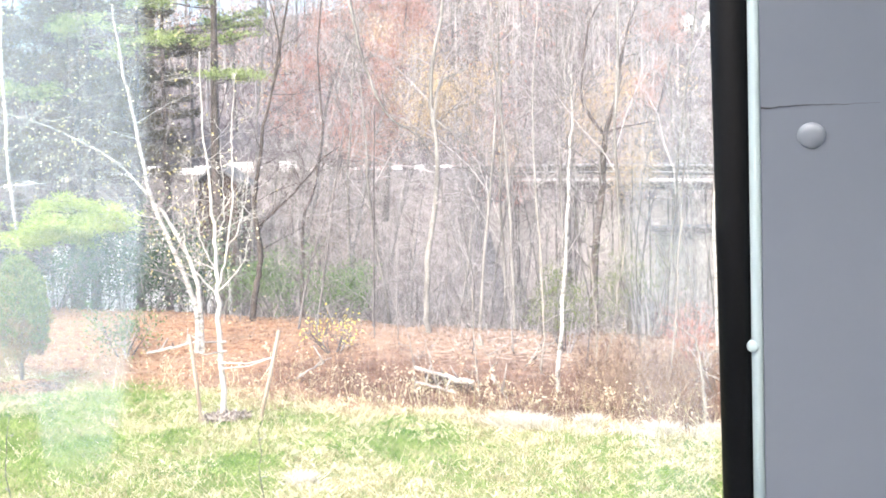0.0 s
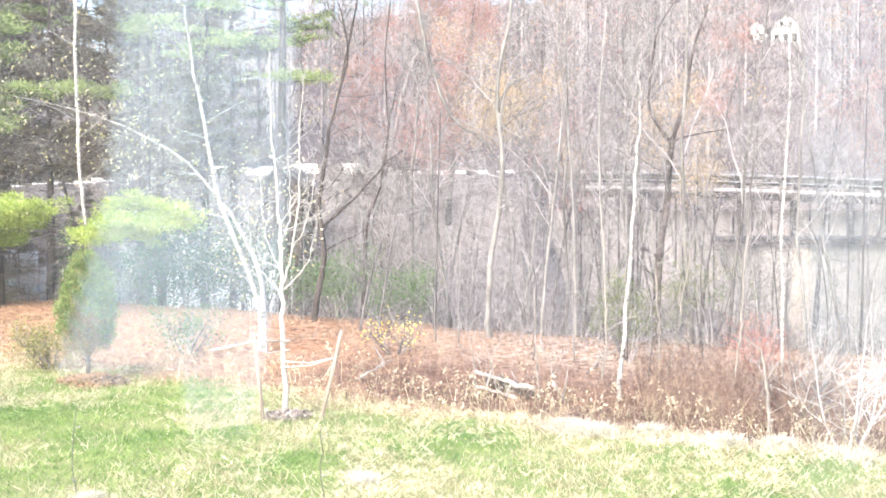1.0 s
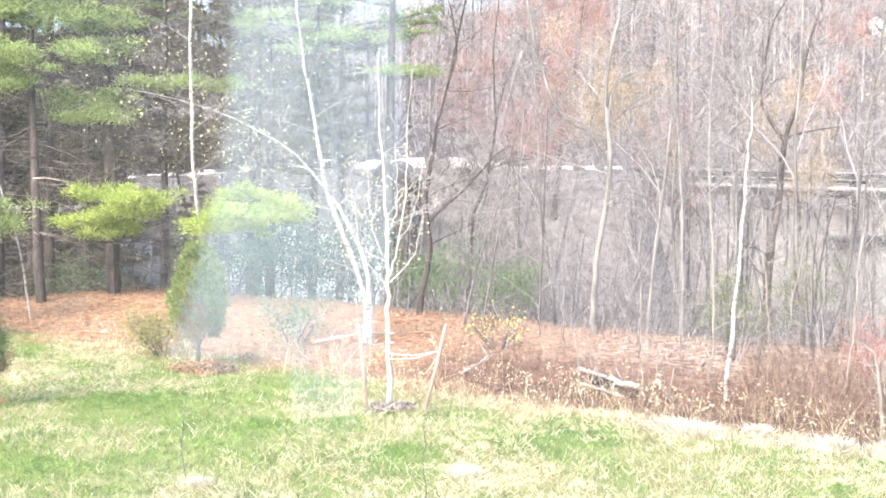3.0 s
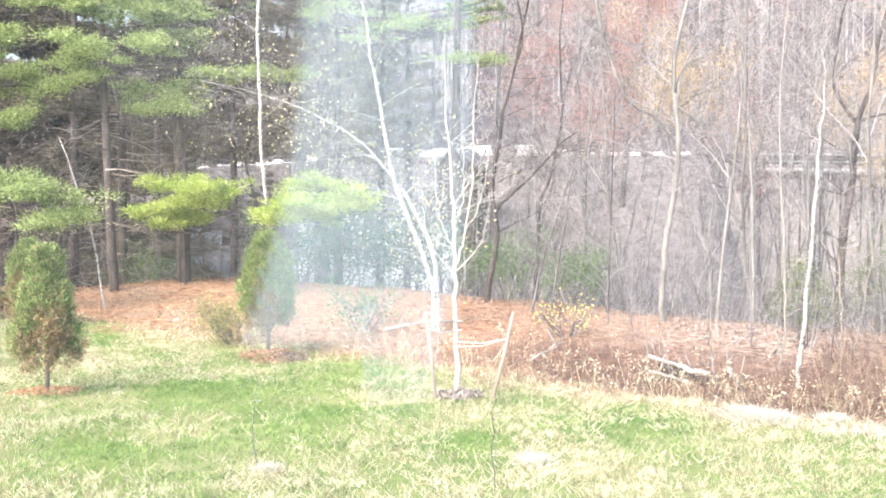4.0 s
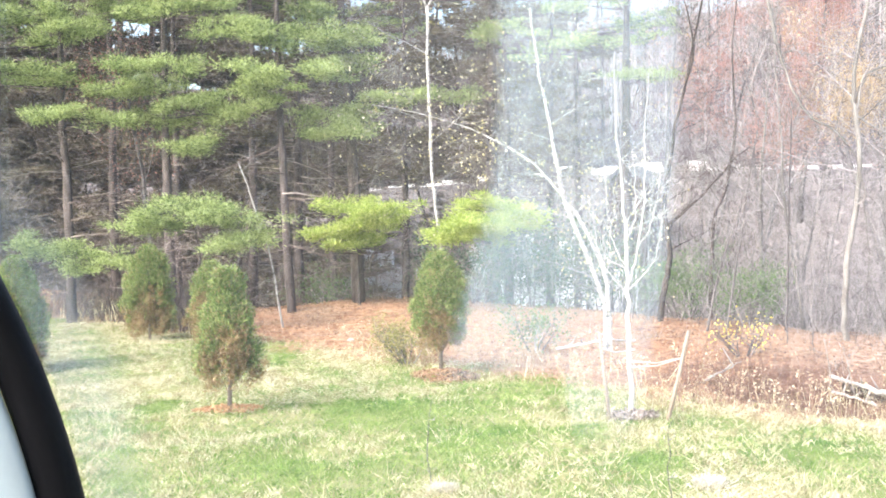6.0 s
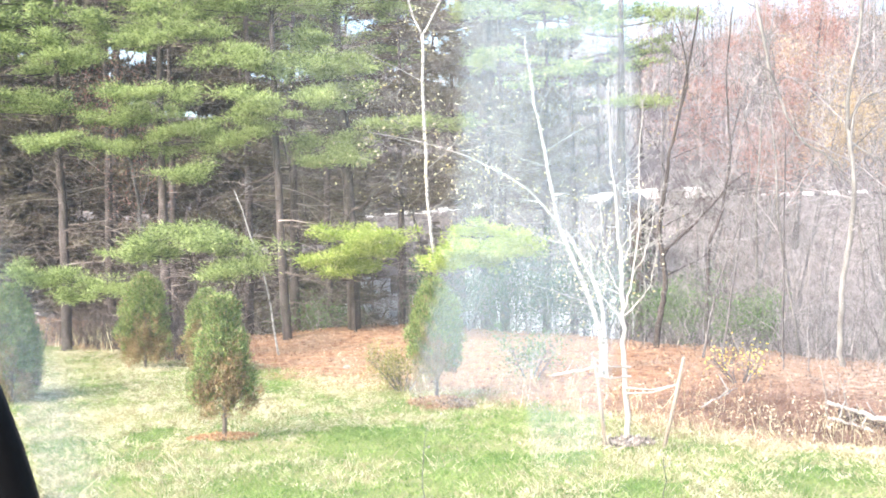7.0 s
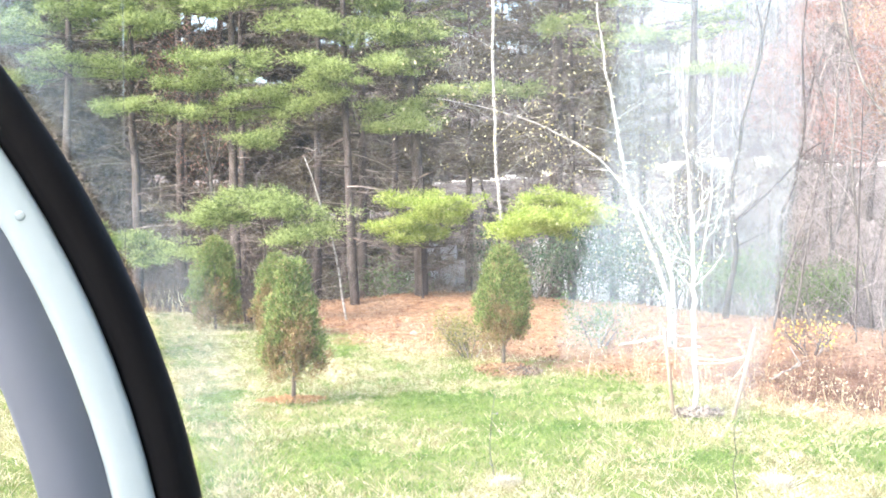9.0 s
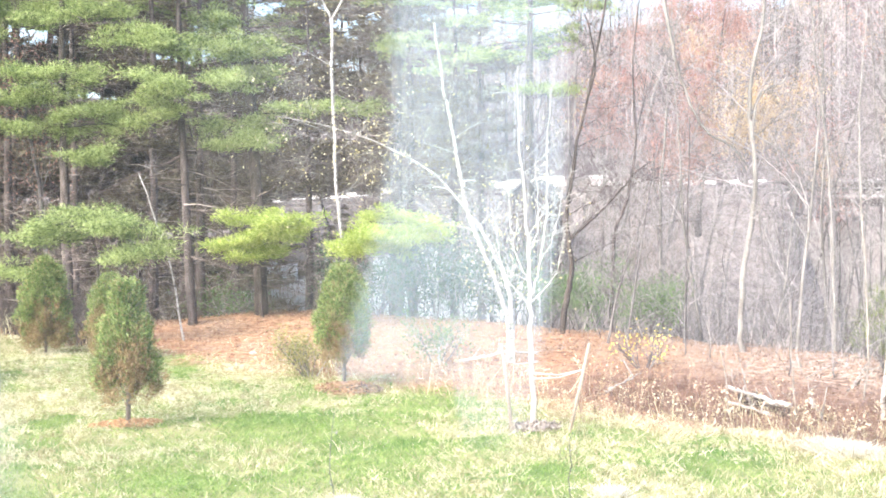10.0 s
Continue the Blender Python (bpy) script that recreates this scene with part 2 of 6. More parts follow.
M_rock = material("pale_stone", [(0.22, 0.21, 0.195), (0.32, 0.31, 0.29), (0.42, 0.41, 0.39)], 6, 0.9, 0.5, 30)
M_redtwig = material("red_twig", [(0.24, 0.09, 0.08), (0.34, 0.16, 0.135), (0.44, 0.26, 0.22)], 2, 0.8, 0, island=0.5)
M_rubber = material("black_rubber", [(0.0038, 0.004, 0.0052), (0.006, 0.0063, 0.0078)], 30, 0.6, 0.05, 300, spec=0.12)
M_paint = material("grey_blue_paint", [(0.172, 0.194, 0.248), (0.20, 0.222, 0.276)], 6, 0.45, 0.015, 250, spec=0.4)
M_edge = material("pale_edge_paint", [(0.38, 0.47, 0.52), (0.44, 0.53, 0.575)], 10, 0.4, 0.03, 200, spec=0.5)
M_inner = material("cabin_lining", [(0.34, 0.34, 0.36), (0.42, 0.42, 0.44)], 3, 0.7, 0.1, 50)
M_rivet = material("rivet_paint", [(0.22, 0.245, 0.295), (0.25, 0.275, 0.325)], 60, 0.35, 0.02, 300, spec=0.5)
M_crack = material("dark_seam", [(0.03, 0.03, 0.035), (0.08, 0.08, 0.09)], 60, 0.9, 0)
M_body = material("vehicle_paint", [(0.30, 0.31, 0.34), (0.36, 0.37, 0.40)], 2, 0.5, 0.05, 60)


def pane_material(name):
    mt = bpy.data.materials.new(name)
    mt.use_nodes = True
    N, L = mt.node_tree.nodes, mt.node_tree.links
    N.remove(N["Principled BSDF"])
    tr, gl, fr, mx = (N.new("ShaderNode" + k) for k in ("BsdfTransparent", "BsdfGlossy", "Fresnel", "MixShader"))
    tr.inputs[0].default_value = (0.97, 0.985, 0.975, 1)
    gl.inputs["Roughness"].default_value = 0.12
    fr.inputs[0].default_value = 1.4
    L.new(fr.outputs[0], mx.inputs[0])
    L.new(tr.outputs[0], mx.inputs[1])
    L.new(gl.outputs[0], mx.inputs[2])
    L.new(mx.outputs[0], N["Material Output"].inputs[0])
    return mt


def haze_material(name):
    """Glass haze and painted reflections, as dense as the mesh's own attribute says."""
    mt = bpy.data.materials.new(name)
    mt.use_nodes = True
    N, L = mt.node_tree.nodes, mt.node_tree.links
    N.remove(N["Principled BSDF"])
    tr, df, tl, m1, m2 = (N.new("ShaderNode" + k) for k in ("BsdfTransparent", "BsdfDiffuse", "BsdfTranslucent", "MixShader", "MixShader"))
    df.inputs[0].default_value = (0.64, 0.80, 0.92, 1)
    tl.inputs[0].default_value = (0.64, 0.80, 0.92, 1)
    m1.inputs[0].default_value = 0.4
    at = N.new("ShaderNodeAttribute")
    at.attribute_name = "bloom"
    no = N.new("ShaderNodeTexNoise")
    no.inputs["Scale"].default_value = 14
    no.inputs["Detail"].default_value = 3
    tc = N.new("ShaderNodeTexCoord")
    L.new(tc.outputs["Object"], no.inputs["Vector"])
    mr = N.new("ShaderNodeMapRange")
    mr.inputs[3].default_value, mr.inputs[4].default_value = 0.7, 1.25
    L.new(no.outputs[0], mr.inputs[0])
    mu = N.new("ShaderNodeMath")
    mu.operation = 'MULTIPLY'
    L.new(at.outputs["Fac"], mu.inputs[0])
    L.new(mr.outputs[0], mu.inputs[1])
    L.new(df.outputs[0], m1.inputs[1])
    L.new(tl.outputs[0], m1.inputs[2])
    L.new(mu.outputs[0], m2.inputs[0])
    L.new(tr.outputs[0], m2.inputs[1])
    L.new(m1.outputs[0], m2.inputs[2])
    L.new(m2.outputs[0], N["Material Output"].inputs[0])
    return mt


M_pane = pane_material("window_glass")
M_haze = haze_material("reflection_veil")


# ---- the lie of the land ----
def step(a, b, x):
    u = np.clip((np.asarray(x, float) - a) / (b - a), 0, 1)
    return u * u * (3 - 2 * u)


def beyond(x, y):
    """Metres past the edge of the mown grass."""
    return (y + 0.62 * x - 17.7) / 1.177


def road_height(x):
    return 6.3 - 0.0008 * x * x


def land(x, y):
    x, y = np.asarray(x, float), np.asarray(y, float)
    s = beyond(x, y)
    left = step(-5, -14, x)
    ahead = step(2, 8, y)
    wob = 0.05 * np.sin(x * 0.9 + 1.3 * np.sin(y * 0.5)) * np.sin(y * 0.7 + 0.4) + 0.03 * np.sin(2.3 * x - 1.7 * y)
    z = wob + 0.33 * step(0.5, 8, s) * (1 + 0.5 * left)
    z = z - 0.22 * step(0.3, 1.5, s) * (1 - step(2.5, 4.5, s)) * step(-2, 2, x)
    s0 = 8.5 - 1.5 * left - 5.5 * step(-13, -19, x) - 1.6 * step(-2.4, -0.3, x)
    z = z - 4.5 * step(s0, s0 + 24, s)
    bank = step(72, 92, y) * step(6, 2, x)
    z = z + (road_height(x) + 4.0) * bank * step(300, 60, np.abs(x))
    rise = np.clip(y - 104, 0, 260)
    z = z + ahead * (rise * 0.222 + 4.2 * step(100, 118, y) * step(2, 6, x) * 2.2 * 0.9)
    z = z + 12 * step(252, 330, y) * step(0, 45, x)
    z = z + step(110, 300, y) * (1.8 * np.sin(x * 0.021 + 1.0) + 1.2 * np.sin(x * 0.05) + 0.008 * np.clip(x, -60, 120))
    return z * ahead


def place(az, d, dz=0.0):
    """A place on the ground by bearing (degrees to the left of ahead) and distance."""
    x, y = -math.sin(radians(az)) * d, math.cos(radians(az)) * d
    return Vector((x, y, float(land(x, y)) + dz))


def spot(az, el, d):
    """A place in the air by bearing, elevation from eye height and distance."""
    return Vector((-math.sin(radians(az)) * d, math.cos(radians(az)) * d, 3.0 + d * math.tan(radians(el))))


def ground_material():
    mt = bpy.data.materials.new("ground_cover")
    mt.use_nodes = True
    N, L = mt.node_tree.nodes, mt.node_tree.links
    bs = N["Principled BSDF"]
    bs.inputs["Roughness"].default_value = 0.95
    bs.inputs["Specular IOR Level"].default_value = 0.1
    ge = N.new("ShaderNodeNewGeometry")

    def noise_of(scale, detail=6):
        n = N.new("ShaderNodeTexNoise")
        n.inputs["Scale"].default_value = scale
        n.inputs["Detail"].default_value = detail
        L.new(ge.outputs["Position"], n.inputs["Vector"])
        return n.outputs[0]

    def ramp(fac, cols, a=0.3, b=0.7):
        r = N.new("ShaderNodeValToRGB")
        e = r.color_ramp.elements
        e[0].position, e[1].position = a, b
        e[0].color, e[1].color = (*cols[0], 1), (*cols[-1], 1)
        for i in range(1, len(cols) - 1):
            e.new(a + (b - a) * i / (len(cols) - 1)).color = (*cols[i], 1)
        L.new(fac, r.inputs[0])
        return r.outputs[0]

    def mixed(fac, a, b):
        m = N.new("ShaderNodeMix")
        m.data_type = 'RGBA'
        L.new(fac, m.inputs[0])
        L.new(a, m.inputs[6])
        L.new(b, m.inputs[7])
        return m.outputs[2]

    dot = N.new("ShaderNodeVectorMath")
    dot.operation = 'DOT_PRODUCT'
    dot.inputs[1].default_value = (0.62 / 1.177, 1 / 1.177, 0)
    L.new(ge.outputs["Position"], dot.inputs[0])
    ad = N.new("ShaderNodeMath")
    ad.operation = 'MULTIPLY_ADD'
    ad.inputs[1].default_value = 1.6
    L.new(noise_of(0.8), ad.inputs[0])
    L.new(dot.outputs["Value"], ad.inputs[2])

    def past(a, b):
        r = N.new("ShaderNodeMapRange")
        r.inputs[1].default_value, r.inputs[2].default_value = a, b
        L.new(ad.outputs[0], r.inputs[0])
        return r.outputs[0]

    grass = ramp(noise_of(0.5), [(0.07, 0.12, 0.028), (0.14, 0.165, 0.056), (0.23, 0.21, 0.11)])
    rust = ramp(noise_of(4.5), [(0.125, 0.062, 0.037), (0.265, 0.147, 0.088), (0.405, 0.268, 0.175)])
    dull = ramp(noise_of(7), [(0.12, 0.074, 0.05), (0.24, 0.155, 0.105), (0.36, 0.26, 0.19)])
    sx = N.new("ShaderNodeSeparateXYZ")
    L.new(ge.outputs["Position"], sx.inputs[0])

    def east(a, b):
        r = N.new("ShaderNodeMapRange")
        r.inputs[1].default_value, r.inputs[2].default_value = a, b
        L.new(sx.outputs[0], r.inputs[0])
        return r.outputs[0]

    pinkish = ramp(noise_of(6, 9), [(0.13, 0.088, 0.066), (0.26, 0.185, 0.145), (0.42, 0.335, 0.275)], 0.36, 0.64)
    leaves = mixed(ramp(noise_of(0.9), [(0, 0, 0), (1, 1, 1)], 0.42, 0.62), rust, dull)
    floor = ramp(noise_of(1.2), [(0.105, 0.09, 0.087), (0.18, 0.157, 0.151), (0.25, 0.22, 0.213)])
    hill = ramp(noise_of(0.12), [(0.083, 0.070, 0.072), (0.127, 0.107, 0.108), (0.178, 0.15, 0.148)])
    leaves = mixed(east(-3.5, 1.5), leaves, pinkish)
    e0 = 17.7 / 1.177
    c = mixed(past(e0 + 0.5, e0 + 1.3), grass, leaves)
    # shade in the weed hollow, mixed in as a darker leaf brown
    hollow_shade = ramp(noise_of(2.2), [(0.06, 0.034, 0.025), (0.12, 0.068, 0.05), (0.19, 0.115, 0.085)])
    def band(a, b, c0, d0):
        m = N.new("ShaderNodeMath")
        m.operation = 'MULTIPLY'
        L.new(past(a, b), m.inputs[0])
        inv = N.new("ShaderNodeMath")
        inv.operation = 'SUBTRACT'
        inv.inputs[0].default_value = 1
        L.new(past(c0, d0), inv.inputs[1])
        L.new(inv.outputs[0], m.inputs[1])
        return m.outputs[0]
    hollow_mask = N.new("ShaderNodeMath")
    hollow_mask.operation = 'MULTIPLY'
    L.new(band(e0 + 1.4, e0 + 2.4, e0 + 4.2, e0 + 6.5), hollow_mask.inputs[0])
    L.new(east(-5, -2), hollow_mask.inputs[1])
    c = mixed(hollow_mask.outputs[0], c, hollow_shade)
    c = mixed(past(e0 + 9, e0 + 14), c, floor)
    c = mixed(past(e0 + 55, e0 + 75), c, hill)
    L.new(c, bs.inputs["Base Color"])
    bu = N.new("ShaderNodeBump")
    bu.inputs["Strength"].default_value = 0.6
    bu.inputs["Distance"].default_value = 0.08
    L.new(noise_of(9, 8), bu.inputs["Height"])
    L.new(bu.outputs[0], bs.inputs["Normal"])
    return mt


rr = np.concatenate([[0.01], np.geomspace(2, 46, 110), np.geomspace(47, 420, 90), np.geomspace(460, 4000, 14)])
aa = np.radians(np.concatenate([np.linspace(-30, 48, 170), np.linspace(54, 324, 50)]))
gx, gy = -np.sin(aa)[None] * rr[:, None], np.cos(aa)[None] * rr[:, None]
gv = np.stack([gx, gy, land(gx, gy)], 2).reshape(-1, 3)
na, nr = len(aa), len(rr)
ii, jj = np.meshgrid(np.arange(nr - 1), np.arange(na), indexing="ij")
j2 = (jj + 1) % na
gf = np.stack([ii * na + jj, (ii + 1) * na + jj, (ii + 1) * na + j2, ii * na + j2], 2).reshape(-1, 4)
gme = quick("ground", gv, gf[:, ::-1])
gme.polygons.foreach_set("use_smooth", [True] * len(gme.polygons))
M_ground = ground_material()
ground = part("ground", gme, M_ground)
tagged(ground, "rough grass running into rust-brown leaf litter and wooded hillside", "ground", kind="structure")


# ---- trees ----
def limb(mb, p, d, length, r0, depth, r, tips, kids=(5, 4, 3), up=0.12, wob=0.16, sides=(6, 5, 4, 3), spread=0.75, taper=0.25, first=0.25, coarse=0):
    """A tapered, wandering limb with its side branches; tips collects the ends of the twigs."""
    segs = max(1, (6, 4, 3, 2)[min(depth, 3)] - coarse)
    pts, d = [Vector(p)], Vector(d).normalized()
    for i in range(segs):
        d = (d + Vector(r.normal(0, wob, 3)) + Vector((0, 0, up))).normalized()
        pts.append(pts[-1] + d * length / segs)
    rad = [max(r0 * (1 - (1 - taper) * i / segs), 0.003) for i in range(segs + 1)]
    mb.tube(pts, rad, sides[min(depth, 3)], caps=False)
    tips.append((pts[-1], d))
    if depth < len(kids):
        for k in range(kids[depth]):
            u = first + (1 - first) * (k + r.random() * 0.8) / kids[depth]
            u = min(u, 0.97) * segs
            i = int(u)
            q = pts[i].lerp(pts[i + 1], u - i)
            ax = (pts[i + 1] - pts[i]).normalized()
            side = ax.cross(Vector(r.normal(size=3))).normalized()
            nd = ax * (1 - spread * 0.55) + side * spread
            limb(mb, q, nd, length * (0.36 + 0.22 * r.random()) * (1.15 - 0.5 * u / segs), rad[i] * (0.42 + 0.2 * r.random()),
                 depth + 1, r, tips, kids, up, wob * 1.25, sides, spread, 0.3, 0.2, coarse)
    return pts


def bare_tree(seed, height, r0, lean=(0, 0), bark=None, kids=(9, 5, 4), low=0.3, label="bare grey forest tree with fine twigs", twigs=None, spread=0.7, up=0.1, wob=0.085):
    """Trunk and crown as parts of one thing standing at the origin."""
    r = rng_of(seed)
    e = thing("tree", label, "tree")
    trunk, crown, tips = Mesh(), Mesh(), []
    segs = 9
    pts, d = [Vector((0, 0, -0.3))], Vector((lean[0], lean[1], 1)).normalized()
    for i in range(segs):
        d = (d + Vector((*r.normal(0, wob, 2), 0.03))).normalized()
        pts.append(pts[-1] + d * (height + 0.3) / segs)
    rad = [r0 * (1.25 if i == 0 else 1) * (1 - 0.85 * i / segs) + 0.006 for i in range(segs + 1)]
    trunk.tube(pts, rad, 8)
    for k in range(kids[0]):
        u = (low + (1 - low) * (k + r.random() * 0.7) / kids[0]) * segs
        u = min(u, segs - 0.05)
        i = int(u)
        q = pts[i].lerp(pts[i + 1], u - i)
        w = r.random() * 6.283
        dd = Vector((math.cos(w) * spread, math.sin(w) * spread, 0.75))
        limb(crown, q, dd, height * (0.16 + 0.22 * r.random()) * (1.25 - 0.75 * u / segs), rad[i] * 0.3, 1, r, tips,
             kids=(0,) + tuple(kids[1:]), up=up, wob=0.16)
    part("trunk", trunk, bark or M_bark, e)
    part("crown", crown, twigs or M_twig, e, "bare twigs and thin branches")
    return e, tips


def leaf_cloud(centres, n, spreadm, size, r, flat=0.0):
    """Small leaves scattered round the given places."""
    centres = np.array([tuple(c) for c in centres])
    c = centres[r.integers(0, len(centres), n)] + r.normal(0, spreadm, (n, 3))
    tip = unit(r.normal(size=(n, 3)) * np.array([1, 1, 1 - flat])) * size * r.uniform(0.6, 1.3, (n, 1))
    return blades(c, tip, across(tip, r) * size * 0.32)


def at_ground(az, d, turn=0.0, size=1.0):
    p = place(az, d)
    return Matrix.Translation(p) @ Matrix.Rotation(radians(turn), 4, 'Z') @ Matrix.Scale(size, 4)


def needle_plumes(runs, r, size=0.17):
    """Tufts of needles along the given runs (start, end, half width, thickness)."""
    cs = []
    for a, b, w, th, n in runs:
        a, b = np.array(a), np.array(b)
        u = r.random(n) ** 0.8
        ax = b - a
        sd = np.cross(ax, [0, 0, 1.0])
        sd = sd / max(np.linalg.norm(sd), 1e-6)
        cs.append(a + ax * u[:, None] + sd * (r.uniform(-1, 1, n) * w * np.sqrt(np.clip(1.15 - u, 0.1, 1)))[:, None]
                  + np.array([0, 0, 1.0]) * (r.normal(0, th, n) + 0.05)[:, None])
    c = np.concatenate(cs)
    k = 4
    n = len(c)
    cc = np.repeat(c, k, 0)
    tip = unit(r.normal(size=(n * k, 3)) * [1, 1, 0.6] + [0, 0, 0.45]) * size * r.uniform(0.6, 1.3, (n * k, 1))
    return spikes(cc, tip, across(tip, r) * size * 0.125)


def pine(seed, height, r0, live, reach=3.0, dead=14, dens=1.0, size=0.17, needles=None, label="tall white pine with layered green boughs and bare lower branches"):
    """A white pine: straight trunk, dead snags below, plates of needles above."""
    r = rng_of(seed)
    e = thing("pine_tree", label, "tree")
    trunk, snag, bough = Mesh(), Mesh(), Mesh()
    pts = [Vector((r.normal(0, 0.04), r.normal(0, 0.04), -0.3 + (height + 0.3) * i / 8)) for i in range(9)]
    trunk.tube(pts, [r0 * (1.15 - i / 8.0 * 1.05) for i in range(9)], 9)
    tips = []
    for k in range(dead):
        z = 0.8 + (live + 0.5 - 0.8) * r.random()
        w = r.random() * 6.283
        limb(snag, (0, 0, z), (math.cos(w), math.sin(w), r.normal(0.0, 0.15)), 1.0 + 2.0 * r.random(), 0.016, 1, r, tips,
             kids=(0, 4, 3), up=-0.02, wob=0.1)
    for k in range(dead // 2):
        w = r.random() * 6.283
        limb(snag, (0, 0, live + (height - live) * 0.75 * r.random()), (math.cos(w), math.sin(w), r.normal(0.1, 0.2)), 0.8 + 1.6 * r.random(), 0.014, 1, r, tips,
             kids=(0, 4, 3), up=0.0, wob=0.12)
    runs = []
    z = live
    while z < height - 0.3:
        for k in range(int(5 + 2 * r.random())):
            w = r.random() * 6.283
            ln = reach * (0.55 + 0.5 * r.random()) * min(1.0, 0.25 + 1.3 * (height - z) / (height - live))
            z1 = z + r.normal(0, 0.12)
            a = Vector((0, 0, z1))
            b = Vector((math.cos(w) * ln, math.sin(w) * ln, z1 + ln * r.uniform(0.0, 0.22)))
            bough.tube([a, a.lerp(b, 0.5) + Vector((0, 0, -0.08)), b], [0.03, 0.02, 0.008], 4, caps=False)
            for q in range(4):
                u = 0.35 + 0.17 * q
                o = a.lerp(b, u)
                sw = w + (0.75 if q % 2 else -0.75) + r.normal(0, 0.15)
                sl = ln * 0.36 * r.uniform(0.7, 1.2)
                o2 = o + Vector((math.cos(sw) * sl, math.sin(sw) * sl, sl * 0.12))
                bough.tube([o, o2], [0.012, 0.005], 3, caps=False)
                runs.append((tuple(o), tuple(o2), 0.22, 0.07, int(36 * dens)))
            runs.append((tuple(a.lerp(b, 0.35)), tuple(b), 0.4, 0.07, int(100 * dens)))
        z += 0.95 + 0.5 * r.random()
    v, q = needle_plumes(runs, r, size)
    part("trunk", trunk, M_bark_pine, e)
    tagged(part("dead_branches", snag, M_snag, e, "bare grey snags below the live boughs"), kind="stuff")
    tagged(part("boughs", bough, M_bark_pine, e), kind="stuff")
    part("needles", quick("needles", v, q), needles or M_needle, e, "layered green needles" if needles is None else "brownish needles with shade put into their colour")
    return e


def finish(e, m):
    e.matrix_world = m
    return e


def needle_clumps(cs, r, size, per):
    """Rounded tufts of needles at the given places, their tips turned up and outwards."""
    c = np.asarray(cs)
    n = len(c)
    rad = r.uniform(0.7, 1.25, (n, 1))
    off = r.normal(0, 1, (n * per, 3)) * [0.16, 0.16, 0.06] * np.repeat(rad, per, 0)
    tip = unit(off * [1, 1, 1.6] + r.normal(0, 0.16, off.shape) + [0, 0, 0.12]) * size * r.uniform(0.6, 1.3, (n * per, 1))
    return spikes(np.repeat(c, per, 0) + off, tip, across(tip, r) * size * 0.11)


